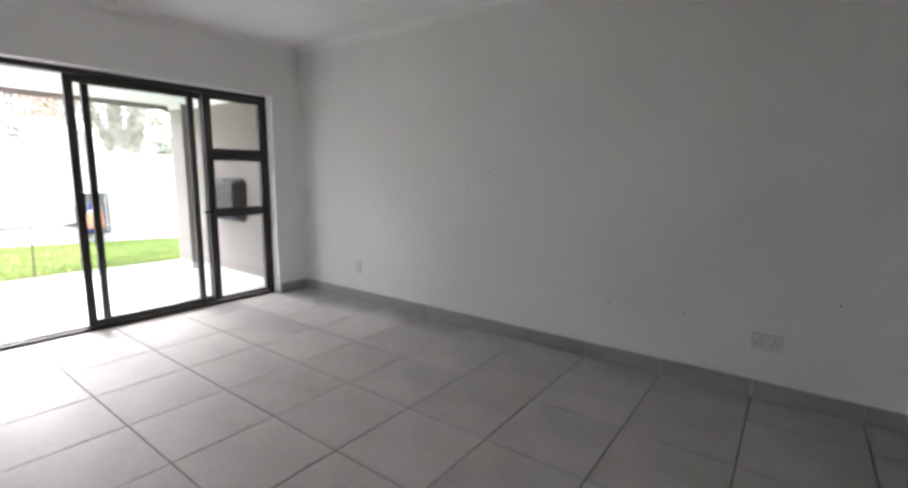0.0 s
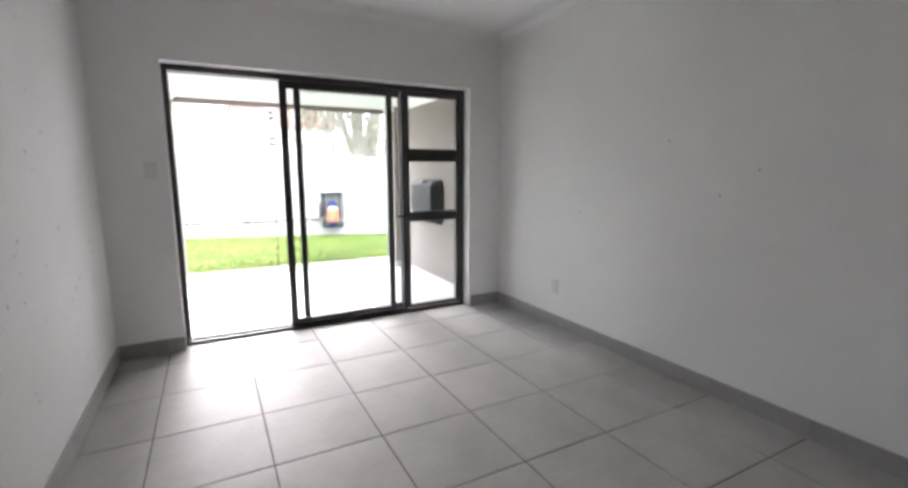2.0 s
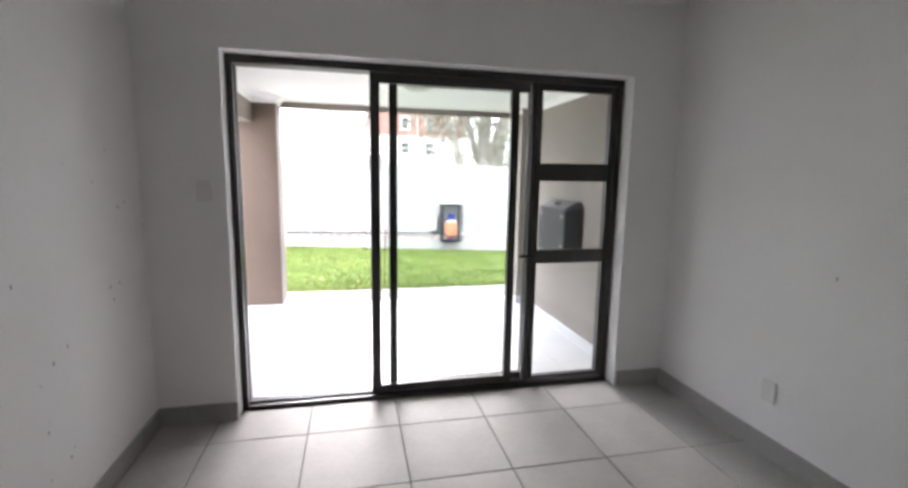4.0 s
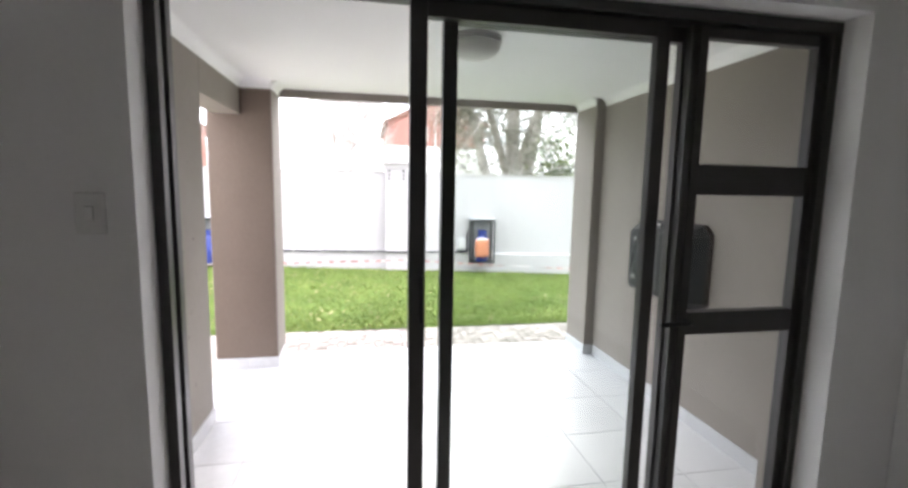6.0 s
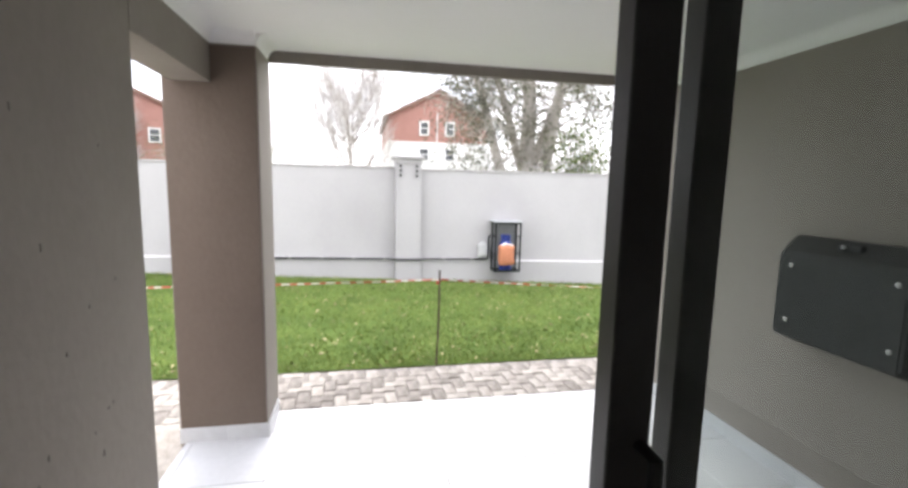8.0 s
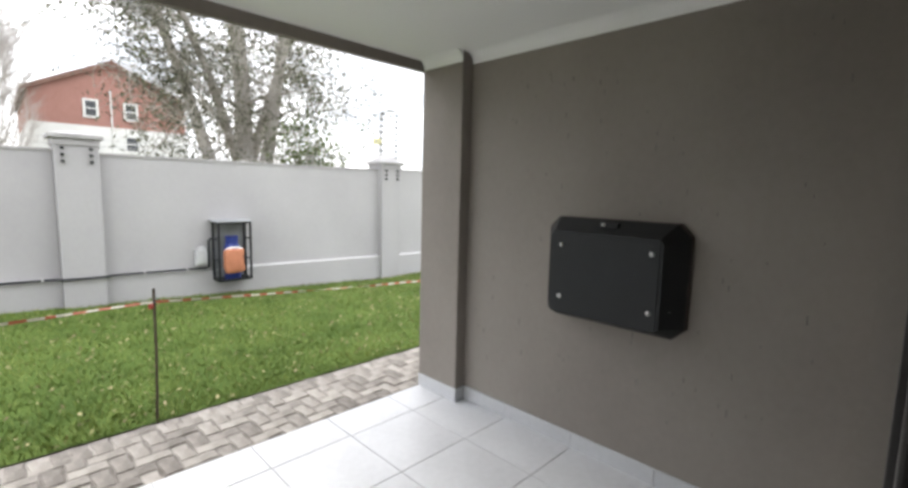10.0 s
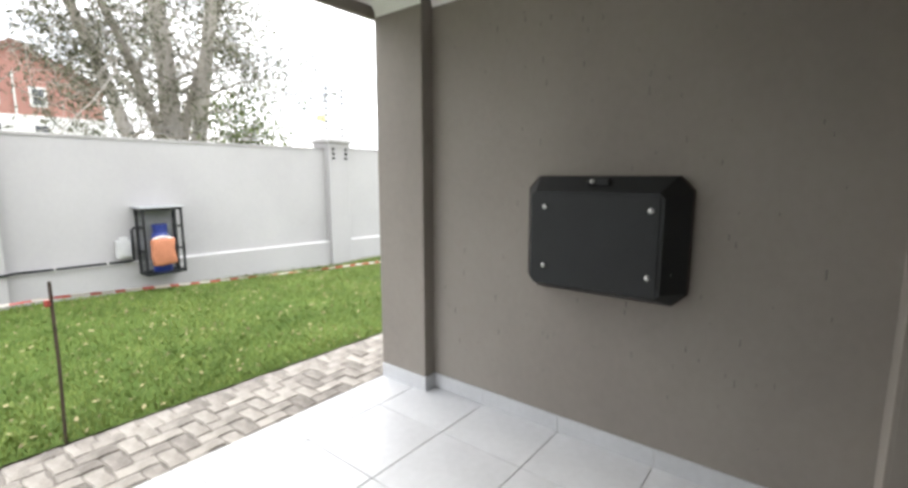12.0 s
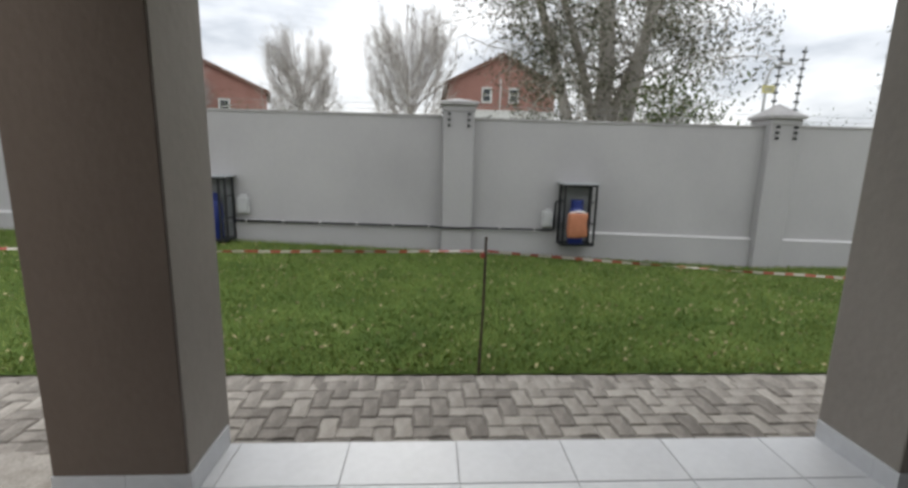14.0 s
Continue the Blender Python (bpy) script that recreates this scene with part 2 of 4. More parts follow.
def box(x0, x1, y0, y1, z0, z1, bm=None, bevel=0.0):
    own = bmesh.new()
    bmesh.ops.create_cube(own, size=1)
    for v in own.verts:
        v.co = Vector(((x0 + x1) / 2 + v.co.x * (x1 - x0), (y0 + y1) / 2 + v.co.y * (y1 - y0), (z0 + z1) / 2 + v.co.z * (z1 - z0)))
    if bevel:
        bmesh.ops.bevel(own, geom=own.edges[:], offset=bevel, segments=2, affect="EDGES", profile=0.5)
    if bm is None:
        return own
    me = bpy.data.meshes.new("tmp")
    own.to_mesh(me)
    own.free()
    bm.from_mesh(me)
    bpy.data.meshes.remove(me)
    return bm


def tube(points, radius, bm=None, sides=8, taper=None):
    """A round rod through points."""
    bm = bm or bmesh.new()
    rings = []
    for i, p in enumerate(points):
        p = Vector(p)
        a, b = Vector(points[max(i - 1, 0)]), Vector(points[min(i + 1, len(points) - 1)])
        d = (b - a).normalized()
        u = d.orthogonal().normalized() if i == 0 else (rings_u - d * rings_u.dot(d)).normalized()
        rings_u = u
        w = d.cross(u)
        r = radius if taper is None else radius + (taper - radius) * i / (len(points) - 1)
        rings.append([bm.verts.new(p + r * (math.cos(k * math.tau / sides) * u + math.sin(k * math.tau / sides) * w)) for k in range(sides)])
    for ra, rb in zip(rings, rings[1:]):
        for k in range(sides):
            bm.faces.new((ra[k], ra[(k + 1) % sides], rb[(k + 1) % sides], rb[k]))
    bm.faces.new(rings[0])
    bm.faces.new(rings[-1][::-1])
    return bm


def lathe(profile, sides=32):
    """Turned about z through (radius, z) pairs."""
    bm = bmesh.new()
    rings = [[bm.verts.new((r * math.cos(k * math.tau / sides), r * math.sin(k * math.tau / sides), z)) for k in range(sides)] for r, z in profile]
    for a, b in zip(rings, rings[1:]):
        for k in range(sides):
            bm.faces.new((a[k], a[(k + 1) % sides], b[(k + 1) % sides], b[k]))
    bm.faces.new(rings[0])
    bm.faces.new(rings[-1][::-1])
    return bm


def prism(outline, a, b, axis):
    """A flat outline of (u, v) pulled from a to b along an axis."""
    bm = bmesh.new()

    def put(u, v, w):
        return bm.verts.new({"x": (w, u, v), "y": (u, w, v), "z": (u, v, w)}[axis])

    lo, hi = [put(u, v, a) for u, v in outline], [put(u, v, b) for u, v in outline]
    n = len(outline)
    for k in range(n):
        bm.faces.new((lo[k], lo[(k + 1) % n], hi[(k + 1) % n], hi[k]))
    bm.faces.new(lo)
    bm.faces.new(hi[::-1])
    return bm


# ---- plan ----
FACE, OUT = -4.33, -4.6            # door wall, inner and outer face
RIGHT, LEFT = 3.708, 0.515            # room side walls
TOP = 2.58                          # room ceiling
D0, D1, DH = 0.93, 3.36, 2.07       # door opening
PZ, PR, PTOP = -0.03, 3.535, 2.185    # patio floor, right wall, ceiling
FRONT = -6.92                       # patio edge
WALL = -11.1                        # garden wall face
PAVE, GRASS = -0.055, -7.58         # paving height, edge of the lawn


def lawn_z(x, y):
    """The lawn falls gently along the garden wall."""
    k = min(max((GRASS - x) / (GRASS - WALL), 0), 1)
    return -0.05 + k * (0.08 - 0.042 * min(max(y, -3), 6))


# ---- the room ----
bm = box(FACE, OUT, -3.2, D0, -0.1, 3.0)
box(FACE, OUT, D1, 6.0, -0.1, 3.0, bm)
box(FACE, OUT, D0, D1, DH, 3.0, bm)
structure("wall_west", bm, M_PAINT, "white painted plaster wall round the sliding door", "wall")
# outer skin of the same wall in the patio's colour
for side, args in (("left", (OUT - 0.012, OUT, 0.65, D0, PZ, PTOP)), ("right", (OUT - 0.012, OUT, D1, PR, PZ, PTOP)), ("head", (OUT - 0.012, OUT, D0, D1, DH, PTOP)), ("reveal", (OUT, -4.507, D1 - 0.003, D1 + 0.01, PZ, DH))):
    structure("wall_patio_back_" + side, box(*args), M_TAUPE, "taupe plaster beside the sliding door outside", "wall")
structure("wall_north", box(FACE, 0.66, RIGHT, RIGHT + 0.16, -0.1, TOP + 0.1, bevel=0.006), M_PAINT, "plain white painted plaster wall with small marks", "wall")
structure("wall_north_far", box(1.55, 3.5, RIGHT, RIGHT + 0.16, -0.1, TOP + 0.1), M_PAINT, "plain white painted plaster wall", "wall")
structure("wall_passage", box(0.2, 2.0, 5.6, 5.75, -0.1, TOP + 0.1), M_PAINT, "plain white wall closing the passage", "wall")
bm = box(0.5, 0.66, RIGHT + 0.16, 5.6, -0.1, TOP + 0.1)
box(1.55, 1.7, RIGHT + 0.16, 5.6, -0.1, TOP + 0.1, bm)
structure("wall_passage_sides", bm, M_PAINT, "plain white walls of the passage", "wall")
structure("wall_south", box(FACE, -1.9, LEFT - 0.16, LEFT, -0.1, TOP + 0.1, bevel=0.006), M_PAINT, "white painted plaster wall with small chips", "wall")
structure("wall_south_far", box(FACE, 3.5, -3.2, -3.05, -0.1, TOP + 0.1), M_PAINT, "plain white wall closing the open room", "wall")
# unseen end wall; its opening is added to bring daylight into the room
bm = box(3.5, 3.66, -3.2, -1.7, -0.1, TOP + 0.1)
box(3.5, 3.66, -0.6, RIGHT + 0.16, -0.1, TOP + 0.1, bm)
box(3.5, 3.66, -1.7, -0.6, -0.1, 0.95, bm)
box(3.5, 3.66, -1.7, -0.6, 2.15, TOP + 0.1, bm)
structure("wall_east", bm, M_PAINT, "plain white wall with an opening added to let daylight in", "wall")
structure("ceiling", box(FACE, 3.66, -3.2, 5.75, TOP, TOP + 0.25), M_CEIL, "smooth white painted ceiling", "ceiling")


def cove(length, r):
    """Quarter-round cornice along +x, filling the corner at y = 0, z = 0."""
    arc = [(-r + r * math.cos(math.pi / 2 * k / 8), -r + r * math.sin(math.pi / 2 * k / 8)) for k in range(9)]
    return prism([(0.0, 0.0)] + arc, 0, length, "x")


def cornice(name, start, length, turn, r, label):
    ob = structure(name, cove(length, r), M_CEIL, label, "cornice")
    ob.matrix_world = pose(*start, 0, 0, turn)
    return ob


cornice("trim_cornice_north", (FACE, RIGHT, TOP), 4.99, 0, 0.075, "white plaster cove cornice")
cornice("trim_cornice_west", (FACE, LEFT, TOP), RIGHT - LEFT, 90, 0.075, "white plaster cove cornice")
cornice("trim_cornice_south", (-1.9, LEFT, TOP), 2.43, 180, 0.075, "white plaster cove cornice")

floor = structure("floor", box(FACE - 0.14, 3.66, -3.2, 5.75, -0.12, -0.004), M_GROUT, "grey square porcelain floor tiles with dark grout", "floor")

# ---- the patio shell ----
structure("wall_patio_right", box(-6.565, OUT, PR, PR + 0.22, -0.2, PTOP + 0.1), M_TAUPE, "taupe textured plaster wall with small pits", "wall")
structure("wall_patio_pier", box(FRONT - 0.01, -6.565, 3.45, PR + 0.22, -0.2, PTOP + 0.1, bevel=0.006), M_TAUPE, "taupe plaster pier at the patio's corner", "wall")
structure("wall_patio_left", box(-5.79, OUT, 0.45, 0.64, -0.2, PTOP + 0.1, bevel=0.006), M_TAUPE, "short taupe plaster side wall", "wall")
structure("beam_patio_left", box(-6.63, -5.79, 0.45, 0.64, 1.925, PTOP + 0.1), M_TAUPE, "taupe plaster beam over the side opening", "beam")
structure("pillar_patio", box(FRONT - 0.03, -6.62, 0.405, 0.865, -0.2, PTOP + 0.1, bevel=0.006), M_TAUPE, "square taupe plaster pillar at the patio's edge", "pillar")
# thin darker sheet: the shade on the house-facing side is put into its colour
part("shaded_face", box(-6.62, -6.614, 0.41, 0.86, PZ + 0.085, 2.11, bevel=0.002), M_BROWN_SHADE, bpy.data.objects["pillar_patio"], "dark brown plaster face toward the house, shade put into its colour")
structure("ceiling_patio", box(FRONT - 0.02, OUT, 0.40, PR + 0.22, PTOP, PTOP + 0.35), M_CEIL, "smooth white patio ceiling", "ceiling")
structure("trim_fascia", box(FRONT - 0.06, FRONT - 0.02, -0.1, 4.2, 2.12, 2.62, bevel=0.004), M_TAUPE, "taupe fascia board along the patio's edge", "fascia")
# unseen outer walls, added to close the house against sky light
bm = box(OUT - 0.3, FACE, 0.0, 6.0, PTOP + 0.36, 3.6)
structure("wall_upper_closing", bm, M_TAUPE, "unseen taupe wall over the patio, added to shut out the sky", "wall")
structure("wall_outer_left", box(OUT, 3.66, -3.42, -3.2, -0.2, 3.2), M_TAUPE, "unseen taupe outer wall, added to close the house", "wall")
cornice("trim_cornice_patio_right", (-6.565, PR, PTOP), 2.015, 0, 0.065, "white cove cornice of the patio")
cornice("trim_cornice_patio_pier", (FRONT, 3.45, PTOP), 0.355, 0, 0.065, "white cove cornice round the pier")
cornice("trim_cornice_patio_left", (OUT, 0.64, PTOP), 2.07, 180, 0.065, "white cove cornice of the patio")
cornice("trim_cornice_pillar", (-6.62, 0.865, PTOP), 0.3, 180, 0.065, "white cove cornice round the pillar")
cornice("trim_cornice_pillar_back", (-6.62, 0.64, PTOP), 0.225, 90, 0.065, "white cove cornice round the pillar")
floor_patio = structure("floor_patio", box(FRONT, OUT + 0.08, 0.43, PR, -0.2, PZ - 0.004), M_PGROUT, "pale glossy square patio tiles", "floor")

# ---- ground outside ----
paving = structure("pavement", box(GRASS, FRONT, -9.0, 14.0, -0.25, PAVE - 0.006), M_SAND, "strip of interlocking concrete pavers", "paving")
structure("pavement_left", box(FRONT, OUT, -9.0, 0.43, -0.25, PAVE - 0.004), M_PAVER, "concrete paving beside the patio", "paving")
bm = bmesh.new()
nx, ny = 12, 60
grid = [[bm.verts.new((GRASS + (WALL - GRASS - 0.05) * i / nx, -9 + 23 * j / ny, lawn_z(GRASS + (WALL - GRASS) * i / nx, -9 + 23 * j / ny) + (0.012 * noise.noise((i * 0.7, j * 0.6, 2)) if i else 0))) for j in range(ny + 1)] for i in range(nx + 1)]
for i in range(nx):
    for j in range(ny):
        bm.faces.new((grid[i][j], grid[i + 1][j], grid[i + 1][j + 1], grid[i][j + 1]))
structure("ground_lawn", bm, M_LAWN, "short green lawn strewn with dry leaves", "lawn", True)
bm = bmesh.new()
bmesh.ops.create_grid(bm, x_segments=8, y_segments=8, size=1500)
for v in bm.verts:
    v.co.z = -0.3
structure("ground", bm, M_GROUND, "dry open ground beyond the garden wall", "ground")


# ---- garden wall with piers ----
def garden_wall(name, y0, y1, top):
    bm = box(WALL - 0.2, WALL, y0, y1, -0.6, top, bevel=0.006)
    ob = structure(name, bm, M_GARDEN, "grey painted plaster garden wall", "garden wall")
    part("coping", box(WALL - 0.215, WALL + 0.012, y0, y1, top - 0.018, top + 0.012, bevel=0.004), M_CAP, ob, "darker cement coping")
    plinth = prism([(WALL, -0.6), (WALL + 0.05, -0.6), (WALL + 0.05, 0.0), (WALL, 0.0)], y0, y1, "y")
    ledge = prism([(WALL, 0.002), (WALL + 0.056, 0.002), (WALL + 0.05, 0.013), (WALL, 0.026)], y0, y1, "y")
    for v in plinth.verts[:] + ledge.verts[:]:
        if v.co.z > -0.5:
            v.co.z += 0.288 - 0.021 * v.co.y
    part("plinth", plinth, M_GARDEN, ob)
    part("ledge", ledge, M_LEDGE, ob, "pale sloping ledge")
    return ob


garden_wall("wall_garden", -9.0, 1.86, 1.675)
garden_wall("wall_garden_middle", 2.25, 6.08, 1.655)
garden_wall("wall_garden_far", 6.46, 14.0, 1.675)


def pier(y, w, top, peak):
    """A pier in the garden wall, with a cap, a low pyramid and insulator brackets."""
    ob = thing("garden_pier", (WALL, y, -0.5), "grey plaster wall pier with a cement cap", "pier", "piers of the garden wall")
    h = top + 0.5
    part("shaft", box(-0.26, 0.12, -w / 2, w / 2, 0, h - 0.1, bevel=0.008), M_GARDEN, ob)
    part("neck", box(-0.275, 0.135, -w / 2 - 0.012, w / 2 + 0.012, h - 0.12, h - 0.05, bevel=0.006), M_GARDEN, ob)
    part("cap", box(-0.31, 0.165, -w / 2 - 0.045, w / 2 + 0.045, h - 0.05, h, bevel=0.01), M_CAP, ob, "dark cement cap")
    bm = bmesh.new()
    base = [bm.verts.new(p) for p in ((-0.29, -w / 2 - 0.03, h), (0.145, -w / 2 - 0.03, h), (0.145, w / 2 + 0.03, h), (-0.29, w / 2 + 0.03, h))]
    apex = bm.verts.new((-0.07, 0, h + peak))
    for k in range(4):
        bm.faces.new((base[k], base[(k + 1) % 4], apex))
    bm.faces.new(base)
    part("pyramid", bm, M_CAP, ob, "weathered cement pyramid")
    for s in (-1, 1):
        for k in range(3):
            bm = tube([(0.12, s * (w / 2 - 0.07), h - 0.15 - 0.07 * k), (0.16, s * (w / 2 - 0.07), h - 0.155 - 0.07 * k)], 0.017)
            part("insulator", bm, M_BLACK, ob, "black fence insulator")
    return ob


for y, w, top, peak in ((-2.16, 0.385, 1.845, 0.055), (2.055, 0.385, 1.845, 0.055), (6.27, 0.385, 1.8, 0.16), (10.48, 0.385, 1.8, 0.16)):
    pier(y, w, top, peak)


# ---- sliding door ----
door = tagged(new("door_1"), "charcoal aluminium sliding door, slid open, with a glazed side door", "sliding door", "", "structure")
FX0, FX1 = -4.545, -4.435
part("head", box(FX0, FX1, D0, D1, DH - 0.045, DH - 0.003, bevel=0.003), M_ALU, door)
part("sill", box(FX0, FX1, D0, D1, -0.012, 0.018, bevel=0.003), M_ALU, door, "low aluminium track")
for x in (-4.487, -4.522):
    part("rail", box(x - 0.005, x + 0.005, D0 + 0.04, 2.74, 0.018, 0.032), M_SHEET, door, "bright track rail")
part("jamb", box(FX0, FX0 + 0.035, D0 + 0.002, D0 + 0.035, 0.018, DH - 0.045), M_ALU, door)
part("jamb", box(FX1 - 0.035, FX1, D0 + 0.002, D0 + 0.035, 0.018, DH - 0.045), M_ALU, door)
part("jamb_channel", box(FX0 + 0.035, FX1 - 0.035, D0 + 0.002, D0 + 0.015, 0.018, DH - 0.045), M_SHEET, door, "pale channel between the tracks")
part("jamb", box(-4.505, FX1, D1 - 0.04, D1 - 0.002, 0.018, DH - 0.045, bevel=0.003), M_ALU, door)
part("mullion", box(-4.51, -4.465, 2.738, 2.765, 0.018, DH - 0.045, bevel=0.003), M_ALU, door)


def sash(name, x, y0, y1, widths, top, label):
    a, b = widths
    ob = part(name, box(x - 0.02, x + 0.02, y0, y0 + a, 0.03, top, bevel=0.003), M_ALU, door, label)
    part("stile", box(x - 0.02, x + 0.02, y1 - b, y1, 0.03, top, bevel=0.003), M_ALU, ob)
    part("top_rail", box(x - 0.019, x + 0.019, y0 + a, y1 - b, top - 0.055, top, bevel=0.002), M_ALU, ob)
    part("bottom_rail", box(x - 0.019, x + 0.019, y0 + a, y1 - b, 0.03, 0.075, bevel=0.002), M_ALU, ob)
    pane = part("pane", box(x - 0.003, x + 0.003, y0 + a - 0.004, y1 - b + 0.004, 0.071, top - 0.051), M_GLASS, ob, "clear glass")
    pane.visible_shadow = False
    return ob


slider = sash("sliding_panel", -4.482, 1.708, 2.648, (0.058, 0.05), DH - 0.047, "sliding glass panel pushed half open")
sash("fixed_panel", -4.522, 1.825, 2.736, (0.05, 0.008), DH - 0.047, "fixed glass panel")
bm = tube([(-4.475, 1.752, 0.955), (-4.43, 1.752, 0.955), (-4.43, 1.752, 1.115), (-4.475, 1.752, 1.115)], 0.010)
part("pull_handle", bm, M_BLACK, slider, "black D-shaped pull handle")
part("lock_plate", box(-4.475, -4.467, 1.722, 1.757, 0.925, 1.145, bevel=0.002), M_BLACK, slider)
leaf = part("side_door", box(-4.505, -4.458, 2.767, 2.803, 0.03, DH - 0.047, bevel=0.003), M_ALU, door, "narrow hinged door with three glass panes")
part("stile", box(-4.505, -4.458, 3.285, 3.318, 0.03, DH - 0.047, bevel=0.003), M_ALU, leaf)
for z0, z1 in ((0.03, 0.055), (0.853, 0.945), (1.405, 1.522), (DH - 0.09, DH - 0.047)):
    part("cross_rail", box(-4.503, -4.460, 2.803, 3.285, z0, z1, bevel=0.003), M_ALU, leaf)
for z0, z1 in ((0.052, 0.857), (0.941, 1.409), (1.518, DH - 0.086)):
    pane = part("pane", box(-4.485, -4.479, 2.799, 3.289, z0, z1), M_GLASS, leaf, "clear glass")
    pane.visible_shadow = False
bm = tube([(-4.458, 2.79, 0.915), (-4.413, 2.79, 0.915), (-4.408, 2.775, 0.915), (-4.408, 2.655, 0.915)], 0.009)
part("lever_handle", bm, M_BLACK, leaf, "black lever handle")


# out-of-view window, added to glaze the daylight opening in the east wall
window = tagged(new("window_1"), "plain aluminium window added in the unseen far wall for daylight", "window", "", "structure")
for y0, y1, z0, z1 in ((-1.7, -1.65, 0.95, 2.15), (-0.65, -0.6, 0.95, 2.15), (-1.65, -0.65, 0.95, 1.0), (-1.65, -0.65, 2.1, 2.15)):
    part("window_frame", box(3.55, 3.6, y0, y1, z0, z1), M_ALU, window)
wpane = part("pane", box(3.572, 3.578, -1.65, -0.65, 1.0, 2.1), M_GLASS, window, "clear glass")
wpane.visible_shadow = False

# ---- room fittings ----
def socket(name, at, turn, w, h, label, pins):
    ob = thing(name, at, label, "socket")
    ob.matrix_world = pose(*at, 0, 0, turn)
    part("plate", box(-w / 2, w / 2, -0.012, 0, -h / 2, h / 2, bevel=0.004), M_PLASTIC, ob)
    for px in pins:
        for dx, dz in ((0, 0.014), (-0.014, -0.01), (0.014, -0.01)):
            part("pin_hole", tube([(px + dx, -0.0135, dz), (px + dx, -0.01, dz)], 0.0045), M_DARK, ob, "dark pin hole")
    for px in (pins or (0,)):
        part("rocker", box(px - 0.011, px + 0.011, -0.018, -0.012, -h / 2 + 0.008, -h / 2 + 0.02, bevel=0.002) if pins else box(-0.012, 0.012, -0.018, -0.012, -0.02, 0.02, bevel=0.003), M_PLASTIC, ob)
    return ob


socket("wall_socket", (0.03, RIGHT, 0.345), 0, 0.15, 0.1, "white double plug socket on the white wall", (-0.035, 0.035))
socket("wall_socket", (-3.46, RIGHT, 0.345), 0, 0.075, 0.118, "narrow upright white socket low on the wall", ())
socket("light_switch", (FACE, 0.82, 1.325), 90, 0.075, 0.115, "white light switch beside the sliding door", ())


# ---- patio things ----
def wall_braai():
    """A folded black steel barbecue box: chamfered back flange, sloping sides, bolted front."""
    ob = thing("folding_barbecue", (-5.573, PR, 0.963), "black steel fold-out barbecue closed against the wall", "barbecue")
    w, h, c = 0.357, 0.262, 0.055

    def octagon(w, h, c):
        return [(-w + c, -h), (w - c, -h), (w, -h + c), (w, h - c), (w - c, h), (-w + c, h), (-w, h - c), (-w, -h + c)]

    part("back_flange", prism(octagon(w, h, c), -0.025, 0.0, "y"), M_RUST, ob, "black back flange with rusty edges")
    bm = bmesh.new()
    lo = [bm.verts.new((u, -0.025, v)) for u, v in octagon(w - 0.004, h - 0.004, c)]
    hi = [bm.verts.new((u, -0.135, v - 0.012)) for u, v in octagon(w - 0.075, h - 0.055, 0.02)]
    for k in range(8):
        bm.faces.new((lo[k], lo[(k + 1) % 8], hi[(k + 1) % 8], hi[k]))
    bm.faces.new(lo)
    bm.faces.new(hi[::-1])
    part("body", bm, M_BLACK, ob)
    part("front_panel", box(-0.268, 0.268, -0.139, -0.134, -0.208, 0.182, bevel=0.002), M_BLACK, ob)
    for u in (-0.215, 0.235):
        for v in (-0.135, 0.128):
            bm = lathe([(0.0115, 0.0), (0.0115, 0.004), (0.007, 0.008)], 12)
            bolt = part("bolt", bm, M_BOLT, ob, "bright bolt head", True)
            bolt.matrix_basis = pose(u, -0.138, v, 90)
    part("latch", box(-0.05, 0.05, -0.092, -0.062, 0.222, 0.25, bevel=0.004), M_BLACK, ob)
    knob = part("latch_bolt", lathe([(0.009, 0.0), (0.009, 0.012), (0.005, 0.016)], 12), M_BOLT, ob, "bright latch bolt", True)
    knob.matrix_basis = pose(-0.02, -0.09, 0.238, 90)
    part("rivet", lathe([(0.006, 0.0), (0.006, 0.02)], 10), M_BOLT, ob).matrix_basis = pose(0.305, -0.075, -0.13, 60, 0, 0)
    return ob


wall_braai()

lamp = thing("ceiling_light", (-5.32, 2.12, PTOP), "round frosted bulkhead lamp, unlit, on the patio ceiling", "ceiling light")
part("base", lathe([(0.135, 0.0), (0.135, -0.022), (0.12, -0.03)]), M_LAMPBASE, lamp, "grey metal base", True)
part("shade", lathe([(0.125, -0.028), (0.128, -0.05), (0.115, -0.078), (0.08, -0.098), (0.03, -0.106), (0.005, -0.107)]), M_LAMPGLASS, lamp, "frosted glass bowl", True)

# pits and scratches in the plaster
random.seed(5)
bm = bmesh.new()
for _ in range(120):
    x, z = random.uniform(-6.5, -4.75), random.uniform(0.2, 2.05)
    s = random.uniform(0.002, 0.0065)
    box(x - s * 0.35, x + s * 0.35, PR - 0.0015, PR + 0.001, z - s * random.uniform(1, 5), z + s, bm)
for _ in range(25):
    x, z = random.uniform(-5.6, -4.7), random.uniform(0.2, 1.9)
    s = random.uniform(0.002, 0.005)
    box(x - s * 0.6, x + s * 0.6, 0.639, 0.6415, z - s * random.uniform(1, 4), z + s, bm)
tagged(link("plaster_pits", bm, M_PITS), "small dark pits and scratches in the taupe plaster", "pits", "", "stuff")
bm = bmesh.new()
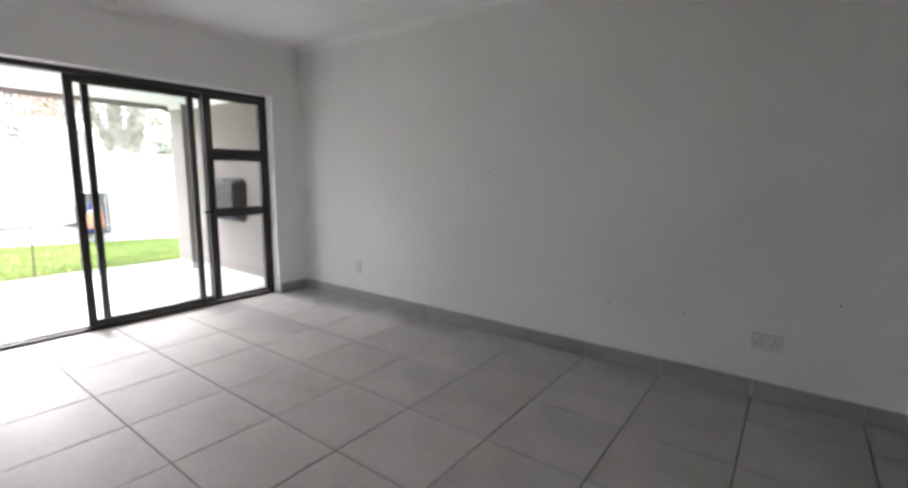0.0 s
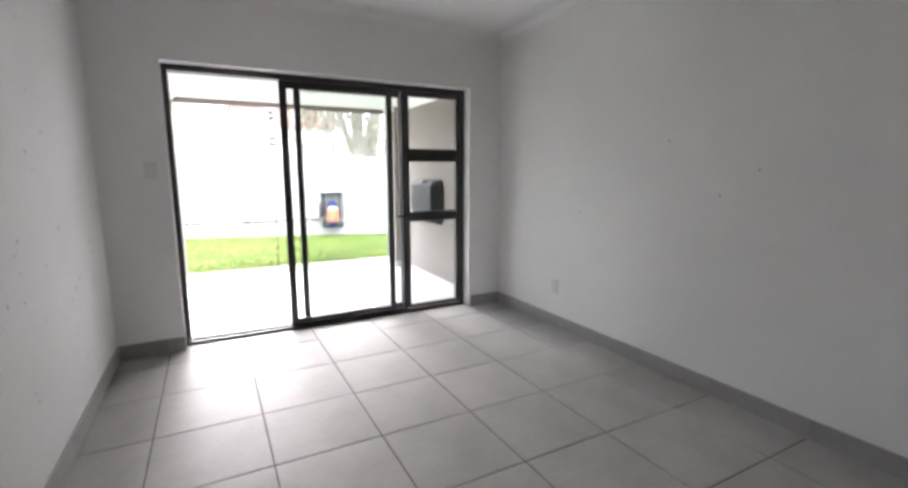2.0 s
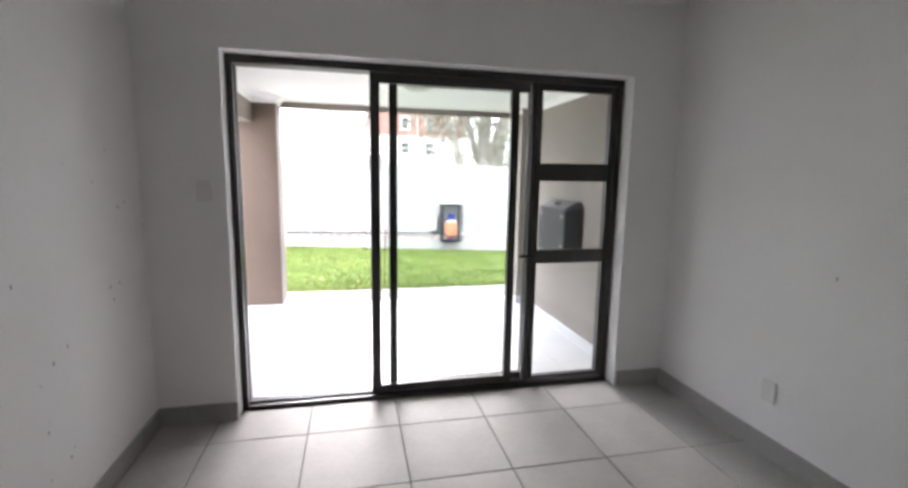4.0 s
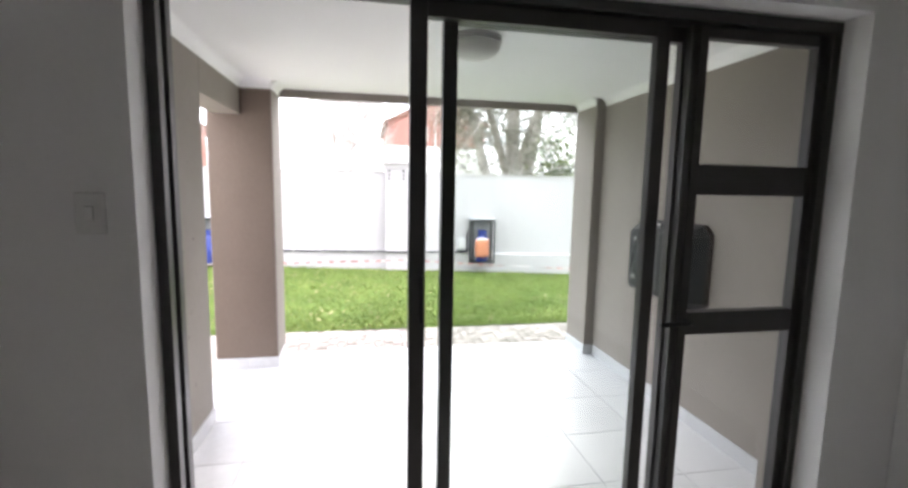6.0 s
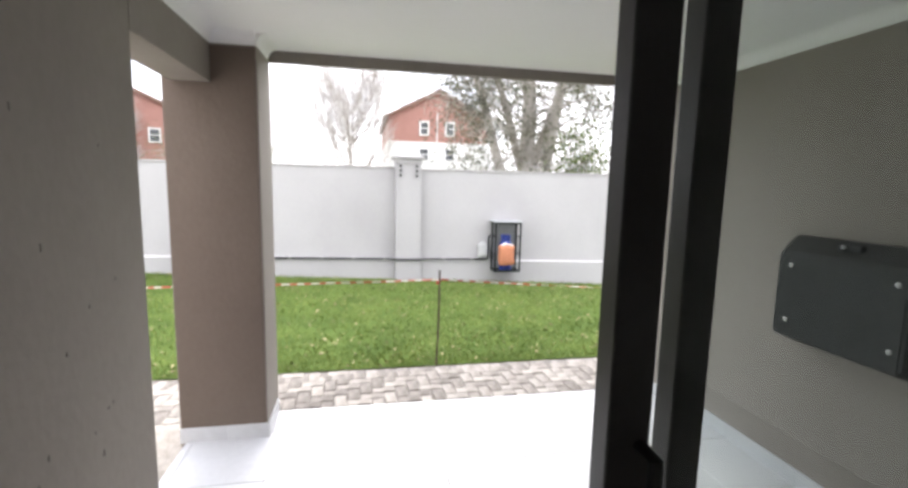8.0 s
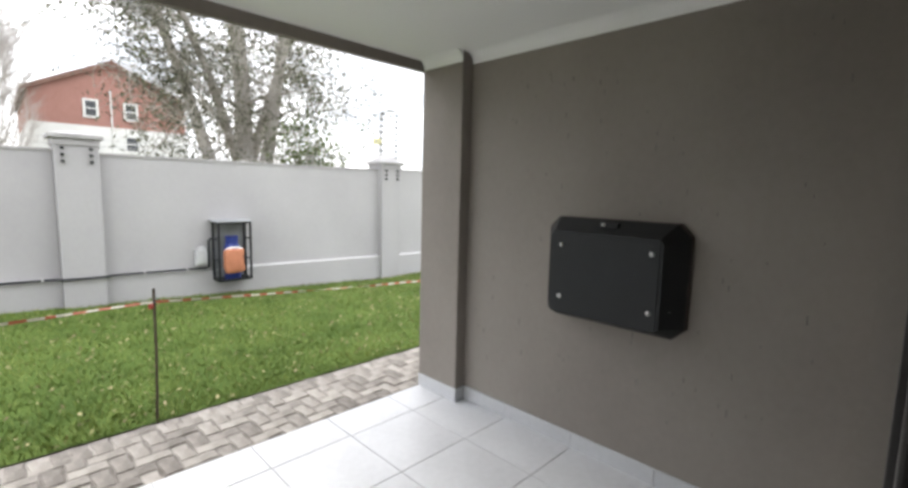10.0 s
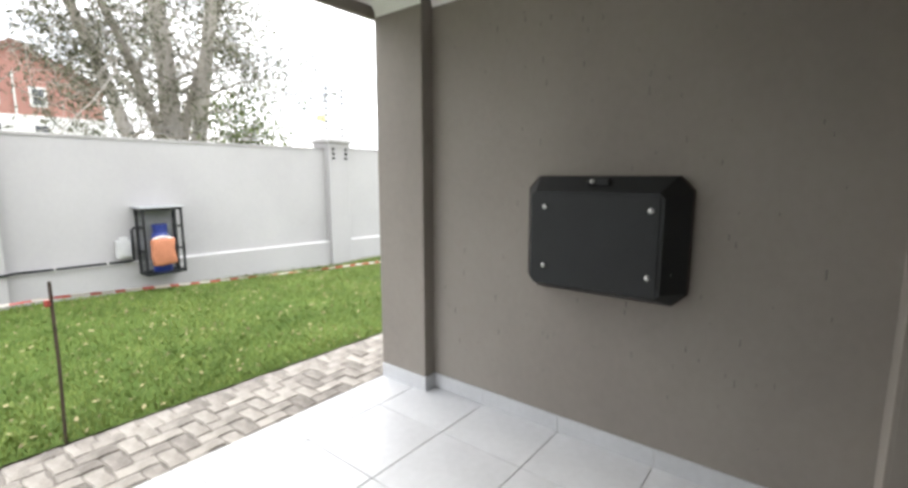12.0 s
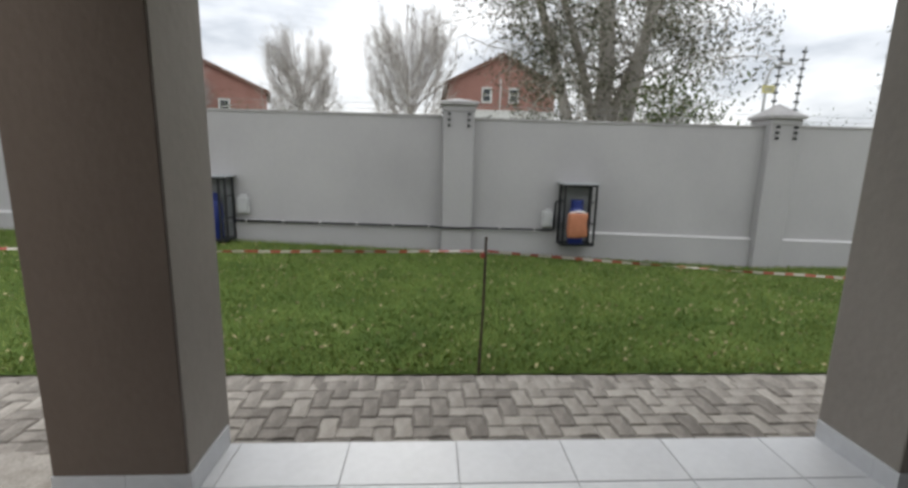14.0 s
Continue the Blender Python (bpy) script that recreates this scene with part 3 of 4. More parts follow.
for _ in range(45):
    x, z = random.uniform(-4.2, -2.2), random.uniform(0.3, 2.0)
    s = random.uniform(0.002, 0.004)
    box(x - s, x + s, LEFT - 0.001, LEFT + 0.001, z - s * random.uniform(1, 4), z + s, bm)
for x, z in ((-1.9, 1.32), (-2.45, 1.5), (-2.1, 1.18), (-0.9, 0.42), (0.33, 0.62), (-0.42, 0.44), (-3.2, 1.0)):
    box(x - 0.004, x + 0.004, RIGHT - 0.001, RIGHT + 0.001, z - 0.01, z + 0.005, bm)
tagged(link("wall_marks", bm, M_CHIP), "small chips and marks in the white wall paint", "marks", "", "stuff")


# ---- garden things ----
def gas_cage(y):
    """A wall-hung cage of square tube with a sheet roof, holding a blue gas bottle and an orange bag."""
    ob = thing("gas_cage", (WALL + 0.05, y, 0.09), "black steel gas bottle cage hung on the garden wall", "gas cage", "gas cages on the garden wall")
    w, d, h = 0.2, 0.22, 0.775
    for sx in (0.0, d):
        for sy in (-w, w):
            part("post", box(sx, sx + 0.025, sy - 0.0125, sy + 0.0125, 0, h, bevel=0.003), M_BLACK, ob)
    for z in (0.0, h - 0.025):
        part("cross_bar", box(d, d + 0.025, -w, w, z, z + 0.025), M_BLACK, ob)
        part("cross_bar", box(0, 0.025, -w, w, z, z + 0.025), M_BLACK, ob)
        for sy in (-w, w):
            part("side_bar", box(0, d, sy - 0.012, sy + 0.012, z, z + 0.025), M_BLACK, ob)
    part("gate_bar", box(d + 0.005, d + 0.028, w - 0.085, w - 0.06, 0, h), M_BLACK, ob)
    part("floor_sheet", box(0, d, -w, w, -0.008, 0.0), M_BLACK, ob)
    for z in (0.27, 0.54):
        part("side_bar", box(0, d, -w - 0.008, -w + 0.008, z, z + 0.016), M_BLACK, ob)
        part("side_bar", box(0, d, w - 0.008, w + 0.008, z, z + 0.016), M_BLACK, ob)
    part("back_sheet", box(-0.003, 0.003, -w, w, 0.02, h - 0.02), M_SHADE, ob, "grey back sheet")
    part("roof_sheet", box(-0.05, d + 0.05, -w - 0.03, w + 0.03, h, h + 0.018, bevel=0.003), M_SHEET, ob, "pale galvanised roof sheet")
    return ob


def gas_bottle(y):
    ob = thing("gas_bottle", (WALL + 0.165, y, 0.09), "blue steel gas bottle standing in the cage", "gas bottle", "gas bottles")
    part("cylinder", lathe([(0.085, 0.0), (0.098, 0.02), (0.098, 0.42), (0.085, 0.47), (0.05, 0.51)], 24), M_BLUE, ob, "", True)
    part("collar", lathe([(0.075, 0.48), (0.08, 0.58), (0.07, 0.58)], 20), M_BLUE, ob)
    part("valve", tube([(0, 0, 0.5), (0, 0, 0.56)], 0.018), M_BOLT, ob)
    return ob


def meter_box(y, z):
    ob = thing("meter_box", (WALL, y, z), "small pale grey plastic box on the garden wall", "meter box", "meter boxes")
    part("case", box(0, 0.09, -0.07, 0.07, 0.0, 0.2, bevel=0.012), M_GREYPLASTIC, ob)
    part("cover", box(0.09, 0.1, -0.055, 0.055, 0.02, 0.15, bevel=0.006), M_GREYPLASTIC, ob)
    part("cap", box(0.02, 0.07, -0.03, 0.05, 0.2, 0.235, bevel=0.006), M_GREYPLASTIC, ob)
    return ob


gas_cage(3.6)
gas_bottle(3.6)
meter_box(3.25, 0.3)
gas_cage(-0.95)
gas_bottle(-0.95)
meter_box(-0.64, 0.41)
bm = box(-0.05, 0.05, -0.12, 0.12, 0.0, 0.31, bevel=0.025)
bmesh.ops.subdivide_edges(bm, edges=bm.edges[:], cuts=2, use_grid_fill=True)
for v in bm.verts:
    v.co += 0.02 * noise.noise_vector(v.co * 9)
bag = tagged(link("orange_bag", bm, M_ORANGE, None, "", True), "orange woven bag hung on the gas cage", "bag")
bag.location = (WALL + 0.05 + 0.30, 3.56, 0.205)
part("drawstring", tube([(-0.03, -0.09, 0.31), (0, -0.02, 0.335), (0.01, 0.05, 0.33), (0.02, 0.1, 0.305)], 0.012), M_PLASTIC, bag, "pale crumpled drawstring")

pipe = thing("gas_pipe", (WALL, 0, 0), "thin black gas pipe clipped along the garden wall", "pipe")
part("run", tube([(0.075, -0.75, 0.321), (0.075, 1.83, 0.28), (0.145, 1.85, 0.278), (0.145, 2.26, 0.274), (0.075, 2.28, 0.272), (0.075, 3.3, 0.257), (0.075, 3.335, 0.27), (0.075, 3.34, 0.61), (0.08, 3.36, 0.64), (0.09, 3.44, 0.64)], 0.014), M_BLACK, pipe, "", True)
for k in range(10):
    y = -0.6 + 0.46 * k
    if not 1.8 < y < 2.35 and y < 3.3:
        part("clip", box(0.05, 0.092, y - 0.009, y + 0.009, 0.29 - 0.016 * y, 0.328 - 0.016 * y), M_LEDGE, pipe, "pale pipe clip")

for y, z0 in ((1.99, -0.06), (-2.2, -0.06), (5.6, -0.06)):
    stake = thing("stake", (-7.59, y, z0), "thin rusty steel stake at the lawn's edge", "stake", "stakes holding the tape")
    part("rod", tube([(0, 0, 0), (0.008, 0.012, 0.4), (0.0, 0.016, 0.805)], 0.0075), M_STAKE, stake)
    part("tie", lathe([(0.012, 0.69), (0.014, 0.7), (0.012, 0.72)], 10), M_TAPE, stake, "knot of tape")
tape = bmesh.new()
random.seed(3)
last = None
for k in range(121):
    y = -2.2 + 7.8 * k / 120
    u = (y + 2.2) / 4.2 if y < 2.0 else (y - 2.0) / 3.6
    sag = 0.022 * 4 * u * (1 - u)
    z = 0.668 - sag + 0.004 * noise.noise((y * 3, 0, 0)) - (0.19 * (y - 2.0) / 3.6 if y > 2 else 0)
    tw = 3.0 * noise.noise((y * 1.4, 5, 0))
    a, b = (-7.59 + 0.0065 * math.sin(tw), y, z + 0.0065 * math.cos(tw)), (-7.59 - 0.0065 * math.sin(tw), y, z - 0.0065 * math.cos(tw))
    pair = [tape.verts.new(p) for p in (a, b)]
    if last:
        tape.faces.new((last[0], last[1], pair[1], pair[0]))
    last = pair
tagged(link("barrier_tape", tape, M_TAPE), "red and white barrier tape strung between the stakes", "barrier tape")

for z in (1.75, 1.82):
    wire = tube([(WALL - 0.16, -9.0, z), (WALL - 0.16, 14.0, z)], 0.003, sides=4)
    tagged(link("fence_wire", wire, M_POLE), "thin electric fence wire above the garden wall", "wire", "electric fence wires")

# electric fence posts on the wall, with a warning sign
for y in (6.26, 6.57):
    post = thing("fence_post", (WALL - 0.16, y, 1.8), "slim galvanised electric fence post with insulators", "fence post", "electric fence posts")
    part("rod", tube([(0, 0, 0), (0, 0.02, 0.9)], 0.012), M_POLE, post)
    for k in range(8):
        part("insulator", tube([(0.0, 0.002 * k - 0.03, 0.1 + 0.105 * k), (0.0, 0.03 + 0.002 * k, 0.1 + 0.105 * k)], 0.016, sides=6), M_BLACK, post, "black insulator")
sign = tagged(link("warning_sign", box(-0.004, 0.004, -0.085, 0.085, -0.05, 0.05, bevel=0.002), M_SIGN), "small faded yellow warning sign on the fence", "sign")
sign.location = (WALL - 0.16, 6.16, 2.15)
for k in range(3):
    part("line_of_text", box(0.004, 0.0055, -0.06, 0.06, -0.03 + 0.022 * k, -0.02 + 0.022 * k), M_POLE, sign)


# ---- houses beyond ----
def house(at, turn, w, d, eave, rise, label, white=0.0, wins=()):
    ob = thing("house", at, label, "house")
    ob.matrix_world = pose(*at, 0, 0, turn)
    base = white if white else 0.0
    part("wall", prism([(-w / 2, base), (w / 2, base), (w / 2, eave), (0, eave + rise), (-w / 2, eave)], -d, 0, "x"), M_BRICK, ob, "red brick gable wall")
    if white:
        part("lower_wall", box(-d, 0.06, -w / 2 - 0.05, w / 2 + 0.05, 0, white), M_WHITE, ob, "white rendered lower wall")
    for s in (-1, 1):
        o = 0.35
        sl = rise / (w / 2)
        part("roof", prism([(0, eave + rise + 0.03), (s * (w / 2 + o), eave - sl * o + 0.03), (s * (w / 2 + o), eave - sl * o + 0.18), (0, eave + rise + 0.2)], -d - 0.2, 0.22, "x"), M_ROOF, ob)
        part("bargeboard", prism([(0, eave + rise - 0.1), (s * (w / 2 + o), eave - sl * o - 0.1), (s * (w / 2 + o), eave - sl * o + 0.05), (0, eave + rise + 0.06)], 0.22, 0.27, "x"), M_ROOF, ob)
    part("downpipe", tube([(0.08, -0.15, 0.0), (0.08, -0.15, eave + 0.4)], 0.05), M_WHITE, ob, "white pipe")
    for y, z, ww, hh in wins:
        win = part("window", box(-0.02, 0.10, y - ww / 2 - 0.13, y + ww / 2 + 0.13, z - 0.13, z + hh + 0.13), M_WHITE, ob, "white window surround")
        part("pane", box(0.10, 0.115, y - ww / 2, y + ww / 2, z, z + hh), M_PANE, win, "dark pane")
        part("glazing_bar", box(0.115, 0.13, y - ww / 2, y + ww / 2, z + hh / 2 - 0.03, z + hh / 2 + 0.03), M_WHITE, win)
    return ob


house((-40, 7.0, -0.3), 0, 7.8, 14, 6.8, 1.95, "red brick double-storey house with a gable and white base", 4.95,
      ((-1.15, 5.55, 0.5, 0.85), (0.85, 5.55, 0.5, 0.85), (-1.15, 3.6, 0.6, 0.8), (0.85, 3.6, 0.6, 0.8)))
house((-44, -16.3, -0.3), 18, 9.5, 9, 6.4, 2.1, "red brick house with a low gable among bare trees", 0.0,
      ((-1.2, 4.6, 0.6, 0.9), (1.6, 4.6, 0.6, 0.9)))


# ---- trees ----
def branch(bm, start, way, length, r0, r1, bend=0.25, steps=4, sides=5, up=0.0):
    pts, p, d = [Vector(start)], Vector(start), Vector(way).normalized()
    for _ in range(steps):
        d = (d + Vector((random.uniform(-bend, bend), random.uniform(-bend, bend), random.uniform(-bend, bend) + up))).normalized()
        p = p + d * length / steps
        pts.append(p)
    tube(pts, r0, bm, sides, r1)
    return pts


def leaf_mesh(name, places, size, material, parent, label):
    """Many small pointed leaves, each two triangles."""
    rng = np.random.default_rng(11)
    n = len(places)
    c = np.array(places)
    u = rng.normal(size=(n, 3))
    u[:, 2] -= 0.7
    u /= np.linalg.norm(u, axis=1)[:, None]
    w = np.cross(u, rng.normal(size=(n, 3)))
    w /= np.linalg.norm(w, axis=1)[:, None]
    s = size * rng.uniform(0.6, 1.4, (n, 1))
    quad = np.stack([c - u * s, c + w * s * 0.32, c + u * s, c - w * s * 0.32], 1).reshape(-1, 3)
    me = bpy.data.meshes.new(name)
    me.from_pydata(quad.tolist(), [], np.arange(4 * n).reshape(-1, 4).tolist())
    me.materials.append(material)
    ob = new(name, me)
    ob.parent = parent
    ob["label"] = label
    return ob


def gum_tree(at):
    random.seed(21)
    ob = thing("gum_tree", at, "tall pale-barked tree with sparse small leaves", "tree")
    bm = bmesh.new()
    tips = []
    stems = [((0, 0, 0), (0.0, 0.03, 1), 9.5, 0.27), ((0.05, 0.2, 0.5), (0.1, 0.22, 1), 8.5, 0.19), ((0, -0.2, 0.6), (0.1, -0.3, 1), 8.0, 0.16), ((-0.1, 0.2, 2.0), (-0.2, 0.35, 1), 6.5, 0.14), ((0, -0.1, 2.2), (0.3, -0.5, 1), 5.5, 0.12)]
    for base, way, length, r in stems:
        pts = branch(bm, base, way, length, r, r * 0.25, 0.06, 8, 9)
        for i in range(2, 9):
            for _ in range(7):
                a = random.uniform(0, math.tau)
                side = Vector((math.cos(a), math.sin(a), random.uniform(-0.1, 0.7)))
                limb = branch(bm, pts[i] - Vector((0, 0, random.uniform(0, 0.6))), side, random.uniform(1.1, 2.85), r * 0.13, 0.008, 0.3, 4, 4)
                for q in limb[1:]:
                    for _ in range(3):
                        twig = branch(bm, q, Vector((random.gauss(0, 1), random.gauss(0, 1), random.uniform(-1.3, 0.3))), random.uniform(0.4, 1.0), 0.008, 0.003, 0.4, 3, 3)
                        tips += twig[1:]
    part("trunk", bm, M_BARK, ob, "pale grey bark", True)
    places = []
    for t in tips:
        if noise.noise(t * 0.9) < -0.16 or (Vector((t.x, t.y)).length < 1.0 and random.random() < 0.8):
            continue
        for _ in range(6):
            places.append(t + Vector((random.gauss(0, 0.11), random.gauss(0, 0.11), random.gauss(-0.05, 0.13))))
    leaf_mesh("crown", places, 0.05, M_LEAF, ob, "sparse dull green leaves")
    return ob


tree = gum_tree((-16.0, 5.65, -0.3))
copy_thing(tree, pose(-16.6, 17.9, -0.3, 0, 0, 140))


def bare_tree(at, height, spread, seed):
    random.seed(seed)
    ob = thing("bare_tree", at, "leafless grey tree with upright branches", "tree", "bare winter trees")
    bm, twigs = bmesh.new(), bmesh.new()
    branch(bm, (0, 0, 0), (0, 0, 1), height * 0.92, 0.17, 0.02, 0.05, 8, 6)
    wide = 0.26 * spread / 4.2 * height
    for _ in range(105):
        a, z = random.uniform(0, math.tau), random.uniform(0.06, 0.6) * height
        # each limb sweeps up and ends on or inside an upright oval
        tz = min(z + height * random.uniform(0.2, 0.5), height * random.uniform(0.72, 0.99))
        fat = math.sqrt(max(1 - ((tz / height - 0.47) / 0.54) ** 2, 0.02)) * wide * random.uniform(0.45, 1.0)
        tip = Vector((fat * math.cos(a), fat * math.sin(a), tz))
        pts = [Vector((0, 0, z)).lerp(tip, f) + Vector((math.cos(a), math.sin(a), 0)) * 0.35 * fat * math.sin(math.pi * f) + 0.12 * noise.noise_vector(tip + Vector((f * 3, 0, 0))) for f in (0, 0.25, 0.5, 0.75, 1)]
        tube(pts, 0.032, bm, 4, 0.008)
        for p, q in zip(pts[1:], pts[2:]):
            for _ in range(24):
                branch(twigs, p.lerp(q, random.random()), (0.4 * math.cos(a) + random.gauss(0, 0.6), 0.4 * math.sin(a) + random.gauss(0, 0.6), 0.9), random.uniform(0.4, 1.3), 0.0075, 0.003, 0.14, 2, 3)
    part("trunk", bm, M_TWIG, ob)
    part("fine_branching", twigs, M_TWIG, ob, "haze of thin bare twigs")
    return ob


bare_tree((-40, -7.4, -0.3), 10.8, 4.2, 4)
bare_tree((-37, 0.5, -0.3), 11.8, 4.6, 7)
bare_tree((-42, -17.8, -0.3), 11.0, 4.2, 9)
bare_tree((-46, -22.5, -0.3), 11.0, 4.2, 12)


def bush(at, r, h, n, seed, label):
    random.seed(seed)
    ob = thing("bush", at, label, "bush", "bushes beyond the wall")
    bm, places = bmesh.new(), []
    for _ in range(14):
        a = random.uniform(0, math.tau)
        pts = branch(bm, (0, 0, 0), (0.6 * r * math.cos(a), 0.6 * r * math.sin(a), h), h * random.uniform(0.6, 1), 0.03, 0.008, 0.2, 5, 4)
        for q in pts[2:]:
            for _ in range(n // 56):
                places.append(q + Vector((random.gauss(0, r * 0.3), random.gauss(0, r * 0.3), random.gauss(0, h * 0.09))))
    part("stems", bm, M_BARK, ob)
    leaf_mesh("leaves", places, 0.06, M_BUSH, ob, "dull green leaves")
    return ob


bush((-14.6, 6.6, -0.3), 0.8, 2.9, 5200, 2, "tall dull green bush behind the wall")
bush((-27, 19.0, -0.3), 1.8, 4.0, 2200, 5, "scrubby grey-green bush behind the wall")
bush((-34, -4.5, -0.3), 2.2, 4.6, 2600, 6, "scrubby grey-green bush behind the wall")
bush((-38, -11.5, -0.3), 2.4, 5.4, 2600, 8, "scrubby grey-green bush behind the wall")

street = thing("street_lamp", (-30, 19.7, -0.3), "grey street lamp with a curved arm", "street lamp")
part("pole", tube([(0, 0, 0), (0, 0, 6.0), (0, 0.15, 6.5), (0, 0.7, 6.8)], 0.07), M_POLE, street)
part("lamp_head", box(-0.12, 0.12, 0.6, 1.2, 6.72, 6.88, bevel=0.04), M_POLE, street)

# ---- lawn blades and fallen leaves ----
rng = np.random.default_rng(4)
N = 120000
gx = GRASS - 0.01 - (GRASS - WALL - 0.08) * rng.random(N) ** 1.25
gy = rng.uniform(-6.5, 9.5, N)
k = np.clip((GRASS - gx) / (GRASS - WALL), 0, 1)
gz = -0.05 + k * (0.08 - 0.042 * np.clip(gy, -3, 6)) - 0.004
ang = rng.uniform(0, np.pi, N)
tall = rng.uniform(0.02, 0.045, N) * (1 + 0.5 * (gx < WALL + 0.3))
wid = rng.uniform(0.003, 0.006, N)
lean = rng.normal(0, 0.018, (N, 2))
a = np.stack([gx - wid * np.cos(ang), gy - wid * np.sin(ang), gz], 1)
b = np.stack([gx + wid * np.cos(ang), gy + wid * np.sin(ang), gz], 1)
c = np.stack([gx + lean[:, 0], gy + lean[:, 1], gz + tall], 1)
me = bpy.data.meshes.new("grass")
me.from_pydata(np.stack([a, b, c], 1).reshape(-1, 3).tolist(), [], np.arange(3 * N).reshape(-1, 3).tolist())
me.materials.append(M_BLADE)
tagged(new("grass", me), "short green lawn grass", "grass", "", "stuff")
N = 4200
lx, ly = GRASS - (GRASS - WALL) * rng.random(N) ** 1.1, rng.uniform(-6, 9.5, N)
k = np.clip((GRASS - lx) / (GRASS - WALL), 0, 1)
lz = -0.05 + k * (0.08 - 0.042 * np.clip(ly, -3, 6)) + rng.uniform(0.012, 0.035, N)
ang, s = rng.uniform(0, np.pi, N), rng.uniform(0.008, 0.022, N)
t1, t2 = rng.normal(0, 0.35, N), rng.normal(0, 0.35, N)
u = np.stack([np.cos(ang), np.sin(ang), t1], 1) * s[:, None]
w = np.stack([-np.sin(ang), np.cos(ang), t2], 1) * s[:, None] * 0.5
o = np.stack([lx, ly, lz], 1)
me = bpy.data.meshes.new("fallen_leaves")
me.from_pydata(np.stack([o - u, o + w, o + u, o - w], 1).reshape(-1, 3).tolist(), [], np.arange(4 * N).reshape(-1, 4).tolist())
me.materials.append(M_DRYLEAF)
tagged(new("fallen_leaves", me), "dry yellow and brown leaves lying on the lawn", "leaves", "", "stuff")


# ---- tiles, skirtings and pavers, piece by piece ----
cache = {}


def slab_mesh(name, w, d, h, bevel, material):
    """A bevelled slab with its top at z = 0, shared by alike pieces."""
    key = (name, round(w, 3), round(d, 3), round(h, 3))
    if key not in cache:
        bm = bmesh.new()
        lo = [bm.verts.new((sx * w / 2, sy * d / 2, -h)) for sx, sy in ((-1, -1), (1, -1), (1, 1), (-1, 1))]
        mid = [bm.verts.new((sx * w / 2, sy * d / 2, -bevel)) for sx, sy in ((-1, -1), (1, -1), (1, 1), (-1, 1))]
        hi = [bm.verts.new((sx * (w / 2 - bevel), sy * (d / 2 - bevel), 0)) for sx, sy in ((-1, -1), (1, -1), (1, 1), (-1, 1))]
        for ra, rb in ((lo, mid), (mid, hi)):
            for q in range(4):
                bm.faces.new((ra[q], ra[(q + 1) % 4], rb[(q + 1) % 4], rb[q]))
        bm.faces.new(hi)
        bmesh.ops.recalc_face_normals(bm, faces=bm.faces[:])
        me = bpy.data.meshes.new(name)
        bm.to_mesh(me)
        bm.free()
        me.materials.append(material)
        cache[key] = me
    return cache[key]


def piece(name, parent, x0, x1, y0, y1, top, h, bevel, material, gap=0.0):
    if x1 - x0 < 0.006 or y1 - y0 < 0.006:
        return
    ob = new(name, slab_mesh(name, x1 - x0 - gap, y1 - y0 - gap, h, bevel, material))
    ob.location = ((x0 + x1) / 2, (y0 + y1) / 2, top)
    ob.parent = parent
    return ob


def cuts(lo, hi, origin, pitch):
    first = math.ceil((lo - origin) / pitch + 1e-6)
    marks = [lo]
    while origin + first * pitch < hi - 1e-6:
        marks.append(origin + first * pitch)
        first += 1
    return marks + [hi]


def tiling(parent, xs, ys, top, material, gap):
    for x0, x1 in zip(xs, xs[1:]):
        for y0, y1 in zip(ys, ys[1:]):
            piece("tile", parent, x0, x1, y0, y1, top, 0.012, 0.0015, material, gap)


tiling(floor, cuts(FACE - 0.075, 3.5, -3.07, 0.508), cuts(LEFT, RIGHT, 1.338, 0.509), 0.0, M_TILE, 0.006)
tiling(floor, cuts(-1.9, 3.5, -3.07, 0.508), cuts(-3.05, LEFT, 1.338, 0.509), 0.0, M_TILE, 0.006)
tiling(floor, [0.66, 1.16, 1.55], cuts(RIGHT, 5.6, 1.338, 0.509), 0.0, M_TILE, 0.006)
tiling(floor_patio, cuts(FRONT, OUT + 0.05, -5.753, 0.4505), cuts(0.43, PR, 1.371, 0.4495), PZ, M_PTILE, 0.0035)


def skirting(parent_name, x0, x1, y0, y1, z0, height, origin, pitch, material, label):
    """A row of upright skirting tiles along the longer side."""
    along_x = x1 - x0 > y1 - y0
    base = tagged(new(parent_name), label, "skirting", "", "structure")
    marks = cuts(x0, x1, origin, pitch) if along_x else cuts(y0, y1, origin, pitch)
    for a, b in zip(marks, marks[1:]):
        if b - a < 0.02:
            continue
        if along_x:
            last_ob = piece("skirting_tile", base, a, b, y0, y1, z0 + height, height, 0.002, material, 0.0)
        else:
            last_ob = piece("skirting_tile", base, x0, x1, a, b, z0 + height, height, 0.002, material, 0.0)
        if last_ob is None:
            continue
        last_ob.scale = (0.992, 1, 1) if along_x else (1, 0.992, 1)
    return base


